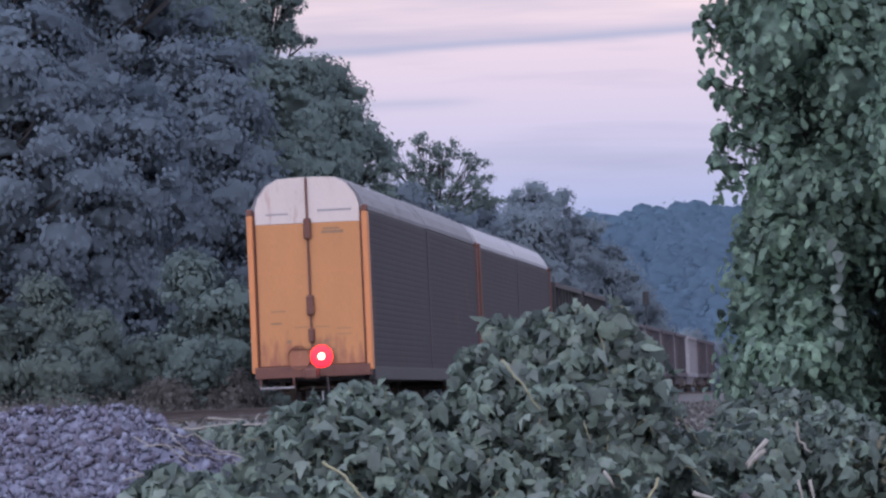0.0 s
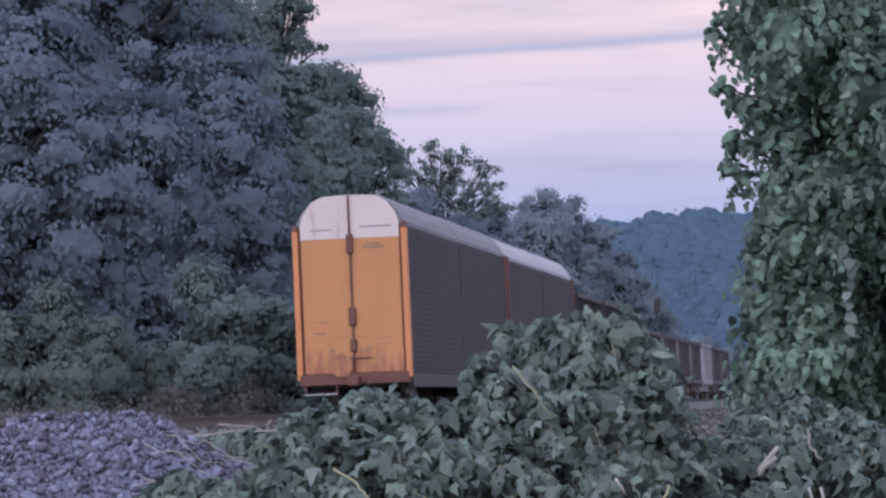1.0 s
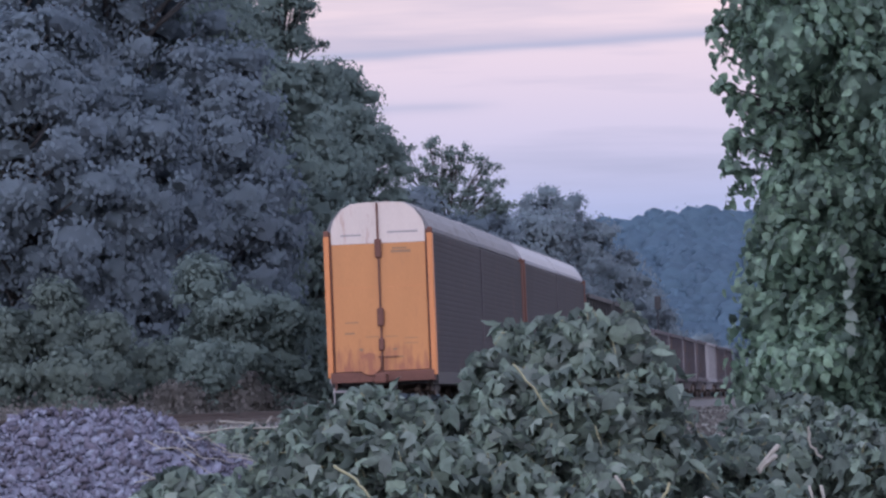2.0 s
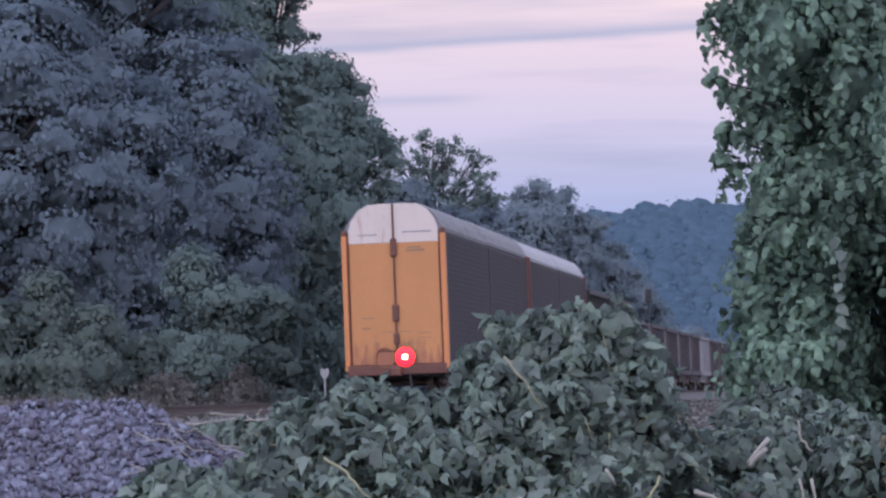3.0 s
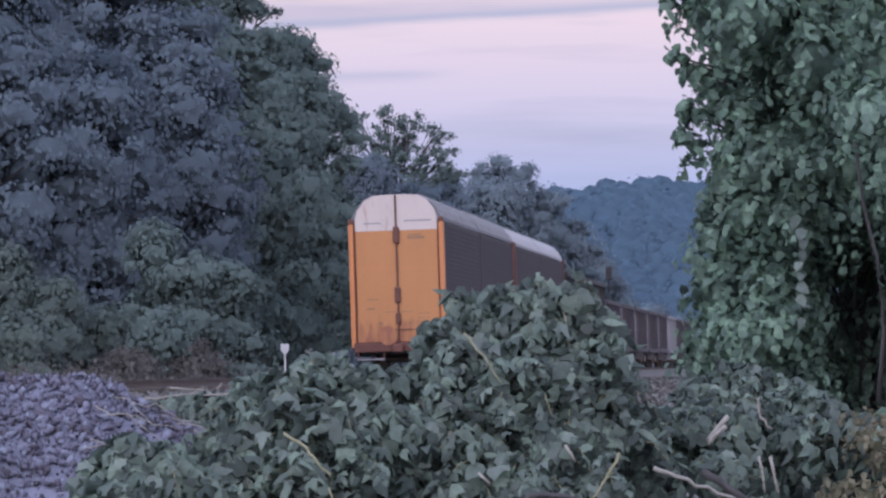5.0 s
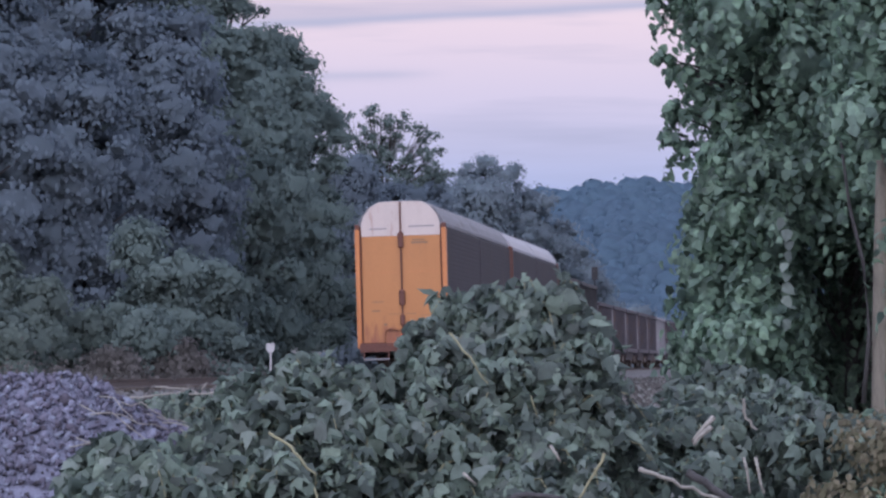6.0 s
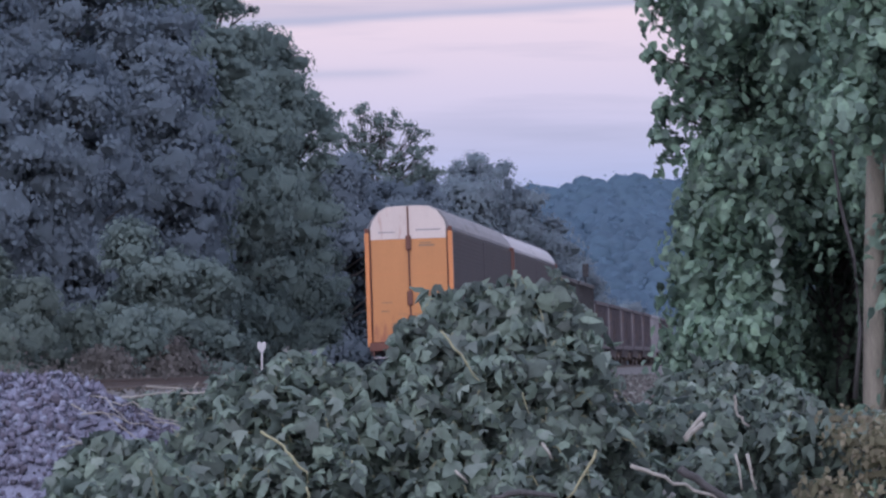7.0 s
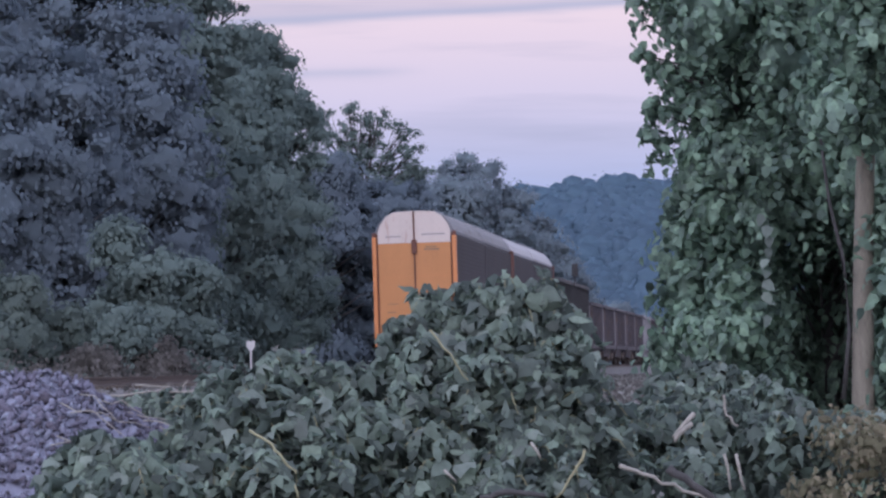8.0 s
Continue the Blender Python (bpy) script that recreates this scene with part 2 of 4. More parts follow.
def profile(points, y0, y1, bm=None):
    """A solid drawn out along y from an outline of (x, z)."""
    bm = bm or bmesh.new()
    a = [bm.verts.new((x, y0, z)) for x, z in points]
    b = [bm.verts.new((x, y1, z)) for x, z in points]
    n = len(points)
    bm.faces.new(a)
    bm.faces.new(b[::-1])
    for i in range(n):
        bm.faces.new((a[(i + 1) % n], a[i], b[i], b[(i + 1) % n]))
    bmesh.ops.recalc_face_normals(bm, faces=bm.faces)
    return bm


def tube(points, radii, sides=6):
    """A bent tapering limb through points, as vertices and quads."""
    pts = [Vector(p) for p in points]
    vs, fs = [], []
    for i, p in enumerate(pts):
        d = (pts[min(i + 1, len(pts) - 1)] - pts[max(i - 1, 0)]).normalized()
        q = d.to_track_quat("Z", "Y")
        for k in range(sides):
            a = 2 * math.pi * k / sides
            vs.append(p + q @ Vector((math.cos(a) * radii[i], math.sin(a) * radii[i], 0)))
        if i:
            for k in range(sides):
                j = (k + 1) % sides
                fs.append(((i - 1) * sides + k, (i - 1) * sides + j, i * sides + j, i * sides + k))
    top = len(pts) - 1
    fs.append(tuple(top * sides + k for k in range(sides)))
    fs.append(tuple(range(sides))[::-1])
    return vs, fs


def tubes(name, limbs, mat, parent=None, sides=6, label=""):
    vs, fs = [], []
    for points, radii in limbs:
        v, f = tube(points, radii, sides)
        k = len(vs)
        vs += v
        fs += [tuple(i + k for i in q) for q in f]
    me = bpy.data.meshes.new(name)
    me.from_pydata([tuple(v) for v in vs], [], fs)
    me.materials.append(mat)
    me.shade_smooth()
    ob = new(name, me)
    if parent:
        ob.parent = parent
    return tagged(ob, label) if label else ob


def turns(rng, n, droop=0.0, lean=1.0):
    """n random turns; droop hangs each piece's tip (its y axis) downwards."""
    yaw = rng.uniform(0, 2 * np.pi, n)
    pitch = rng.normal(-droop * 1.1, 0.55 * lean, n)
    roll = rng.normal(0, 0.8 * lean, n)
    cy, sy, cp, sp, cr, sr = np.cos(yaw), np.sin(yaw), np.cos(pitch), np.sin(pitch), np.cos(roll), np.sin(roll)
    o, z = np.ones(n), np.zeros(n)
    ry = np.array([[cr, z, sr], [z, o, z], [-sr, z, cr]]).transpose(2, 0, 1)
    rx = np.array([[o, z, z], [z, cp, -sp], [z, sp, cp]]).transpose(2, 0, 1)
    rz = np.array([[cy, -sy, z], [sy, cy, z], [z, z, o]]).transpose(2, 0, 1)
    return rz @ rx @ ry


def shoots(rng, starts, outward, length, per, sag):
    """Places and directions of leaves along shoots that bend down under their weight."""
    n = len(starts)
    t = np.linspace(0.15, 1.0, per)[None, :, None]
    out = outward / (np.linalg.norm(outward, axis=1)[:, None] + 1e-9)
    ln = (length * rng.uniform(0.5, 1.3, n))[:, None, None]
    p = starts[:, None] + out[:, None] * ln * t + np.array([0, 0, -1.0]) * sag * ln * t * t
    d = out[:, None] * 0.28 + np.array([0, 0, -1.0]) * (0.55 + sag * t) + rng.normal(0, 0.40, (n, per, 3))
    return p.reshape(-1, 3), np.broadcast_to(d, (n, per, 3)).reshape(-1, 3)


def unit(v):
    return v / (np.linalg.norm(v, axis=1)[:, None] + 1e-9)


def shingled(rng, out, loose=0.45, way=None):
    """Turns of leaves that lie like shingles: faces outwards, tips hanging down or along a way."""
    z = unit(out + rng.normal(0, loose, out.shape))
    y = (np.array([0, 0, -0.9]) if way is None else unit(way)) + rng.normal(0, 0.42, out.shape)
    y = unit(y - z * (y * z).sum(1)[:, None])
    return np.stack([np.cross(y, z), y, z], 2)


def scatter(name, shape, places, rot, sizes, mat, parent=None, kind="stuff", label="", smooth=False, out=None, soft=0.6):
    """Many copies of one small shape joined into one mesh; with out, leaves share the roundness of their clump."""
    tv, tf = shape
    tv = np.array(tv, float)
    n, k = len(places), len(tv)
    sizes = np.asarray(sizes)
    sizes = sizes[:, None] if sizes.ndim == 1 else sizes
    v = np.einsum("nij,nkj->nki", rot, tv[None] * sizes[:, None, :] if sizes.shape[1] == 3 else tv[None] * sizes[:, :, None]) + np.asarray(places)[:, None]
    counts = np.tile([len(f) for f in tf], n)
    loops = (np.concatenate([np.array(f) for f in tf])[None] + (np.arange(n) * k)[:, None]).ravel()
    me = bpy.data.meshes.new(name)
    me.vertices.add(n * k)
    me.vertices.foreach_set("co", v.ravel())
    me.loops.add(len(loops))
    me.loops.foreach_set("vertex_index", loops.astype(np.int32))
    me.polygons.add(len(counts))
    me.polygons.foreach_set("loop_start", np.concatenate([[0], np.cumsum(counts)[:-1]]).astype(np.int32))
    me.update(calc_edges=True)
    me.validate()
    me.materials.append(mat)
    if smooth:
        me.shade_smooth()
    if out is not None:
        nor = unit(rot[:, :, 2] * (1 - soft) + unit(out) * soft)
        me.normals_split_custom_set_from_vertices(np.repeat(nor, k, 0))
    ob = new(name, me)
    if parent:
        ob.parent = parent
    tagged(ob, kind=kind)
    return tagged(ob, label) if label else ob


# leaf shapes: a curled blade, a folded lozenge, a broad lobed leaf, a vine leaf
CURLED = ([(0, 0, 0), (0, 0.35, 0.05), (0, 0.75, -0.02), (0.03, 1.1, -0.2), (-0.17, 0.25, -0.08), (-0.20, 0.6, -0.14), (0.17, 0.25, -0.10), (0.16, 0.6, -0.12)],
          [(0, 1, 4), (4, 1, 2, 5), (5, 2, 3), (0, 6, 1), (6, 7, 2, 1), (7, 3, 2)])
TINY = ([(0, 0, 0), (-0.36, 0.48, 0.06), (0.36, 0.48, 0.06), (0, 1, -0.06)], [(0, 2, 1), (1, 2, 3)])
LOBED = ([(0, 0.40, 0.12), (0, 0, 0), (0.34, 0.06, -0.14), (0.41, 0.30, 0.05), (0.45, 0.56, -0.18), (0.33, 0.80, 0.02), (0.06, 1.02, -0.28),
          (-0.30, 0.76, 0.06), (-0.44, 0.52, -0.12), (-0.40, 0.28, 0.08), (-0.34, 0.03, -0.10)],
         [(0, 1, 2), (0, 2, 3), (0, 3, 4), (0, 4, 5), (0, 5, 6), (0, 6, 7), (0, 7, 8), (0, 8, 9), (0, 9, 10), (0, 10, 1)])
VINE = ([(0, 0, 0), (0, 0.5, 0.0), (0, 1.0, -0.15), (-0.40, 0.22, 0.06), (-0.30, 0.66, 0.02), (0.40, 0.22, 0.06), (0.30, 0.66, 0.02)],
        [(0, 1, 3), (3, 1, 4), (4, 1, 2), (0, 5, 1), (5, 6, 1), (6, 2, 1)])


def lumpy(seed, rough=0.75):
    """An uneven rounded lump of about unit radius, for the close growth inside a crown."""
    bm = bmesh.new()
    bmesh.ops.create_icosphere(bm, subdivisions=2, radius=1)
    for v in bm.verts:
        v.co *= 1 + rough * noise.noise(v.co * 1.9 + Vector((seed, 0, 0)))
    bm.verts.index_update()
    shape = ([tuple(v.co) for v in bm.verts], [tuple(v.index for v in f.verts) for f in bm.faces])
    bm.free()
    return shape


def filling(rng, clumps, share, mat, parent, flat=0.8, rough=0.75, out=None):
    """The close inner growth of leaf clumps (x, y, z, r), hidden under their outer leaves."""
    c = np.array(clumps)
    size = (c[:, 3] * share)[:, None] * np.array([1, 1, flat]) * rng.uniform(0.85, 1.1, (len(c), 3))
    rot = np.tile(np.eye(3), (len(c), 1, 1))
    scatter("inner_foliage", lumpy(rng.integers(1, 90), rough), c[:, :3], rot, size, mat, parent, smooth=True, out=out, soft=0.8)


# ---- ground ----
def ground_height(x, y):
    a = radians(TRACK_TURN)
    off = (x - TRACK_X) * math.cos(a) - (y - TRACK_Y) * math.sin(a)
    bed = RAIL + GRADE * max(-110, min(500, y - TRACK_Y)) - 0.55
    t = max(0.0, min(1.0, (y - 8) / 52))
    t = t * t * (3 - 2 * t)
    z = bed * t
    z += 0.10 * noise.noise((x * 0.12, y * 0.08, 0.3)) + 0.035 * noise.noise((x * 0.7, y * 0.5, 4.0))
    if off < -4:
        z += min(3.5, (-4 - off) * 0.10) * max(0.0, min(1.0, (y - 60) / 40))
    return z


def ground():
    xs = sorted({*range(-40, 41, 2), -3000, -1500, -700, -300, -150, -90, -60, 60, 90, 150, 300, 700, 1500, 3000})
    ys = sorted({*range(-20, 60, 2), *range(60, 240, 4), *range(240, 600, 20), -3000, -800, -200, -60, 700, 850, 1100, 1600, 2500, 4500})
    bm = bmesh.new()
    grid = [[bm.verts.new((x, y, ground_height(x, y))) for x in xs] for y in ys]
    for j in range(len(ys) - 1):
        for i in range(len(xs) - 1):
            bm.faces.new((grid[j][i], grid[j][i + 1], grid[j + 1][i + 1], grid[j + 1][i]))
    ob = part("ground", bm, M["ground"], smooth=True)
    tagged(ob, "dry earth and thin grass rising to the railway", "ground", kind="structure")


ground()


def track():
    a = -radians(TRACK_TURN)
    base = Matrix.Translation((TRACK_X, TRACK_Y, RAIL)) @ Matrix.Rotation(a, 4, "Z") @ Matrix.Rotation(radians(CANT), 4, "Y")
    t = thing("railway_track", base, "single railway track of rusty rails on pale stone ballast", "railway track", kind="structure")
    y0, y1 = -110, 420
    bed = profile([(-3.0, -0.75), (-1.75, -0.24), (1.75, -0.24), (3.0, -0.75)], y0, y1)
    part("ballast_bed", bed, M["ballast"], t)
    head = [(-0.07, -0.175), (0.07, -0.175), (0.07, -0.155), (0.012, -0.135), (0.012, -0.045), (0.036, -0.035), (0.036, 0), (-0.036, 0), (-0.036, -0.035), (-0.012, -0.045), (-0.012, -0.135), (-0.07, -0.155)]
    for x in (-0.7525, 0.7525):
        part("rail", profile([(x + px, pz) for px, pz in head], y0, y1), M["rail"], t)
    tie = None
    for k in range(190):
        y = -60 + k * 0.52
        if tie is None:
            tie = part("tie", box(-1.3, -0.11, -0.34, 1.3, 0.11, -0.178, 0.008), M["tie"], t)
            tie.location = (0, y, 0)
        else:
            o = new("tie", tie.data)
            o.parent, o.location = t, (0, y, 0)
    # loose ballast stones on the shoulders and between the ties
    rng = np.random.default_rng(4)
    n = 5000
    y = rng.uniform(-45, 30, n)
    x = rng.uniform(-2.9, 2.9, n)
    z = np.where(np.abs(x) < 1.75, -0.235, -0.235 - (np.abs(x) - 1.75) * 0.408)
    scatter("ballast_stones", stone(7), np.stack([x, y, z], 1), turns(rng, n, 0, 2), rng.uniform(0.025, 0.06, n), M["ballast"], t)


def stone(seed):
    """One broken stone of about unit radius."""
    bm = bmesh.new()
    bmesh.ops.create_icosphere(bm, subdivisions=1, radius=1)
    r = random.Random(seed)
    for v in bm.verts:
        v.co *= r.uniform(0.5, 1.2)
        v.co.z *= 0.7
        v.co.x *= 1.15
    bm.verts.index_update()
    shape = ([tuple(v.co) for v in bm.verts], [tuple(v.index for v in f.verts) for f in bm.faces])
    bm.free()
    return shape


track()


# ---- wooded hill far off ----
def hill():
    def top(x):
        return 35.3 + 2.6 * math.exp(-((x - 53) / 22) ** 2) + 1.5 * noise.noise((x * 0.05, 1.2, 0))
    bm = bmesh.new()
    xs = range(-500, 701, 12)
    rows = []
    for y, k in ((700, 0.0), (740, 0.28), (790, 0.6), (850, 0.87), (900, 1.0), (980, 0.9), (1200, 0.2)):
        rows.append([bm.verts.new((x, y + 10 * noise.noise((x * 0.02, k, 2)), -1 + k * (top(x) + 1))) for x in xs])
    for a, b in zip(rows, rows[1:]):
        for i in range(len(a) - 1):
            bm.faces.new((a[i], a[i + 1], b[i + 1], b[i]))
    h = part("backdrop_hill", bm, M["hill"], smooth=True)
    tagged(h, "distant wooded hill with evening haze painted into its blue colour", "hill", kind="structure")
    rng = np.random.default_rng(11)
    ps, sz, ds, cl = [], [], [], []
    for _ in range(1300):
        x, k = rng.uniform(5, 100), rng.uniform(0.03, 1.0)
        y = 700 + 200 * k ** 1.15
        zz = np.interp(y, [700, 740, 790, 850, 900], [0, 0.28, 0.6, 0.87, 1.0]) * (top(x) + 1) - 1
        r = rng.uniform(2.0, 4.2)
        m = 44
        cl.append((x, y, zz, r * 1.02))
        d = rng.normal(size=(m, 3))
        d /= np.linalg.norm(d, axis=1)[:, None]
        d[:, 2] = np.abs(d[:, 2])
        ps.append(np.array([x, y, zz]) + d * r * np.array([1, 1, 1.15]) * rng.uniform(0.72, 0.98, (m, 1)))
        ds.append(d + np.array([0, -0.5, 0.4]))
        sz.append(rng.uniform(0.7, 1.3, m))
    ps, sz, ds = np.concatenate(ps), np.concatenate(sz), unit(np.concatenate(ds))
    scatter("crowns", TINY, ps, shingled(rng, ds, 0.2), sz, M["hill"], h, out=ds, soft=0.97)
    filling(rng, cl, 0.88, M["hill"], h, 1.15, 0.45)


hill()


# ---- trees ----
def crown_points(rng, clumps, leaves, spread):
    """Leaf places round clump centres (x, y, z, r), and the way that each leaf faces."""
    out, face = [], []
    for x, y, z, r in clumps:
        n = max(14, int(leaves * r * r))
        d = unit(rng.normal(size=(n, 3)))
        out.append(np.array([x, y, z]) + d * (r * rng.uniform(spread, 1.18, (n, 1))) * np.array([1, 1, 0.8]))
        face.append(0.6 * d + 0.75 * np.array([x, y, 0.12 * z]) / (math.hypot(x, y) + 0.3))
    return np.concatenate(out), unit(np.concatenate(face))


def tree(name, seed, place, height, radius, base=0.3, clumps=46, r=(0.9, 1.8), density=60, leaf=0.30, mat="wood_leaf", gaps=0.35, thin=1.0, label="", category="tree", group="", bark="bark", core=0.62):
    """A tapered trunk, limbs to every clump, and a crown of leaf clumps with an uneven outline."""
    rng = np.random.default_rng(seed)
    t = thing(name, Matrix.Translation(place), label, category, group)
    cl, limbs = [], []
    trunk_top = Vector((rng.normal(0, 0.25), rng.normal(0, 0.25), height * 0.8))
    trunk_r = (height * 0.014 + 0.03) * thin
    limbs.append(([(0, 0, -0.4), (trunk_top.x * 0.3, trunk_top.y * 0.3, height * 0.3), tuple(trunk_top)], [trunk_r * 1.2, trunk_r * 0.8, trunk_r * 0.25]))
    for i in range(clumps):
        k = rng.uniform(base, 1.0)
        wide = radius * (0.45 + 0.75 * math.sin(math.pi * min(1, (k - base) / (1 - base) * 0.86 + 0.10))) * rng.uniform(gaps, 1.05)
        a = rng.uniform(0, 2 * math.pi)
        rr = rng.uniform(*r)
        c = (wide * math.cos(a), wide * math.sin(a), k * height - rr * 0.6)
        cl.append((*c, rr))
        foot = max(0.12, min(0.8, k - 0.16)) * height
        s = Vector((trunk_top.x * foot / height, trunk_top.y * foot / height, foot))
        mid = s.lerp(Vector(c), 0.55) + Vector((0, 0, 0.06 * height * rng.uniform(-0.3, 1)))
        limbs.append(([tuple(s), tuple(mid), c], [trunk_r * 0.4, trunk_r * 0.22, trunk_r * 0.06]))
    tubes("trunk", limbs, M[bark], t, 5)
    ps, face = crown_points(rng, cl, density, 0.72)
    scatter("crown", TINY, ps, shingled(rng, face), rng.uniform(0.6, 1.25, len(ps)) * leaf, M[mat], t, out=face, soft=0.97)
    filling(rng, cl, core, M[mat], t, out=unit(np.array([(x, y, 0.12 * z) for x, y, z, _ in cl])))
    return t


def fan_tree(seed, place, fork, tips, mat, label, group):
    """A tree whose bare limbs fan out from a low fork, each ending in small separate sprays of leaves."""
    rng = np.random.default_rng(seed)
    t = thing("tree", Matrix.Translation(place), label, "tree", group)
    fork = Vector(fork)
    limbs, cl = [([(0, 0, -0.4), (fork.x * 0.5, 0, fork.z * 0.5), tuple(fork)], [0.2, 0.15, 0.1])], []
    for reach, lean in tips:
        a = radians(lean + rng.normal(0, 4))
        reach *= rng.uniform(0.86, 1.04)
        end = fork + Vector((reach * math.sin(a), rng.uniform(-0.8, 0.8), reach * math.cos(a)))
        mid = fork.lerp(end, 0.5) + Vector((rng.normal(0, 0.12), 0, rng.normal(0.1, 0.1)))
        limbs.append(([tuple(fork), tuple(mid), tuple(end)], [0.09, 0.06, 0.02]))
        for k in np.linspace(0.28, 1.0, int(6 + reach * 2.3)):
            p = (fork.lerp(mid, k * 2) if k < 0.5 else mid.lerp(end, k * 2 - 1)) + Vector((rng.normal(0, 0.30), rng.normal(0, 0.3), rng.normal(0, 0.24)))
            cl.append((*p, rng.uniform(0.20, 0.42)))
            limbs.append(([tuple(fork.lerp(mid, min(1, k * 1.6))), tuple(p)], [0.025, 0.008]))
    tubes("trunk", limbs, M["bark"], t, 5)
    filling(rng, cl, 0.35, M[mat], t)
    ps, face = crown_points(rng, cl, 480, 0.2)
    scatter("crown", TINY, ps, shingled(rng, face), rng.uniform(0.6, 1.25, len(ps)) * 0.17, M[mat], t, out=face, soft=0.5)
    return t


def woods():
    g = "woodland beside the railway"
    dark = "tall dark leafy tree in a dense woodland edge"
    def at(x, y):
        return (x, y, ground_height(x, y))
    spec = [(-19.6, 152, 22, 4.2), (-15.5, 148, 21, 4.0), (-11.8, 152, 21, 3.8), (-8.8, 158, 15.6, 3.4), (-16.5, 165, 24, 4.5), (-12.5, 170, 17.4, 4.0),
            (-9.4, 178, 17.6, 3.4), (-13.8, 139, 13, 3.2), (-10.6, 141, 11, 2.8), (-8.0, 149, 13, 2.6), (-6.4, 163, 13.5, 2.4), (-5.6, 178, 13, 2.4)]
    for i, (x, y, h, r) in enumerate(spec):
        behind = y > 160
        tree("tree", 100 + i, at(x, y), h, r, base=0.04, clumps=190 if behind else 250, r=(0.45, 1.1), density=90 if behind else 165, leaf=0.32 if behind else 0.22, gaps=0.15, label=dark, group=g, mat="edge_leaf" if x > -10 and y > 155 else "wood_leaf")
    # the woodland's edge against the sky
    tree("tree", 131, at(-6.9, 186), 19.8, 2.6, base=0.3, clumps=160, r=(0.3, 0.8), density=380, leaf=0.20, gaps=0.3, label="tall tree with a ragged crown against the sky", group=g, mat="edge_leaf")
    tree("tree", 132, at(-4.3, 192), 15.3, 2.2, base=0.08, clumps=130, r=(0.4, 1.0), density=280, leaf=0.20, gaps=0.1, mat="edge_leaf", label="full leafy tree at the edge of the woods", group=g)
    tree("tree", 133, at(-3.3, 200), 13.3, 1.9, base=0.1, clumps=90, r=(0.4, 0.9), density=300, leaf=0.20, gaps=0.1, mat="edge_leaf", label="full leafy tree at the edge of the woods", group=g)
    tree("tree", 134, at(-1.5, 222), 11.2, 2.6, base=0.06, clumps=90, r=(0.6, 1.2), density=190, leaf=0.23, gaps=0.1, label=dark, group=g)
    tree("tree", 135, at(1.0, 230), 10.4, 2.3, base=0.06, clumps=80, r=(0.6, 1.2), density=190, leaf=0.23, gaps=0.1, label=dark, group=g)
    # open crowned tree with sky between its twigs
    fan_tree(141, at(0.3, 240), (0.1, 0, 9.6), ((3.9, -42), (4.6, -30), (5.3, -19), (4.4, -12), (5.3, -4), (4.9, 4), (5.4, 13), (4.6, 19), (5.2, 27), (4.9, 37), (4.8, 47), (4.2, 57), (3.9, 68)),
             "edge_leaf", "open crowned tree with sky between its twigs", g)
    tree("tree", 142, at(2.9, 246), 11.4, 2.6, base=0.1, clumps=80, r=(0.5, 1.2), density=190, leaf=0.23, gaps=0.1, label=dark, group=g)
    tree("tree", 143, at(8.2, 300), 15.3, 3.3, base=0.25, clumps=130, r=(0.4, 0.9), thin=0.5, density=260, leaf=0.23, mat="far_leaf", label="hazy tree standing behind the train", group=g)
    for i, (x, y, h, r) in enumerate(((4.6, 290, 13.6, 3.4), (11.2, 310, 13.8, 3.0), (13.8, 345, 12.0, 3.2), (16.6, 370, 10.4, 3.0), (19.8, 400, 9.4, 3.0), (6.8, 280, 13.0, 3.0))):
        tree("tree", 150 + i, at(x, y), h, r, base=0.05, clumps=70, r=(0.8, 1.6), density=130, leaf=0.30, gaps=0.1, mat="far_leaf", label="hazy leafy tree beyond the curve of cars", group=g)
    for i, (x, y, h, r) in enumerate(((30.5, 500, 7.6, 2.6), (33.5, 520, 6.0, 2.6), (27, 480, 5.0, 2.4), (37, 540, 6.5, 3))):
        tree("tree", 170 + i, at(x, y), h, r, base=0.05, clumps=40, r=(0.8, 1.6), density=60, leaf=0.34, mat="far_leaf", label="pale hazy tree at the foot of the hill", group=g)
    # shrubs along the track
    for i, (x, y, h, r, m) in enumerate(((-11.3, 124, 3.9, 0.8, "shrub_leaf"), (-9.8, 123, 3.0, 0.75, "shrub_leaf"), (-7.2, 128, 5.2, 1.0, "edge_leaf"), (-6.2, 127, 4.2, 1.1, "edge_leaf"), (-5.0, 128, 4.0, 1.0, "edge_leaf"), (-8.6, 126, 2.3, 0.8, "shrub_leaf"),
                                         (-6.9, 123, 2.4, 0.8, "edge_leaf"), (-12.7, 123, 3.0, 0.9, "shrub_leaf"), (-10.6, 120, 2.0, 0.8, "shrub_leaf"), (-5.9, 123, 1.5, 0.7, "weed"), (-7.6, 121, 1.2, 0.6, "weed"))):
        tree("shrub", 190 + i, at(x, y), h, r, base=0.05, clumps=70, r=(0.25, 0.6), density=280, leaf=0.18, mat=m, gaps=0.15, thin=0.4, label="scrubby green bush growing beside the track" if m != "weed" else "dry brownish weeds beside the track", category="shrub", group="shrubs along the track")


woods()


# ---- train ----
CAR_PITCH = 28.75


def moving(name, label, category, group=""):
    return thing(name, Matrix.Identity(4), label, category, group)


AXLES = []


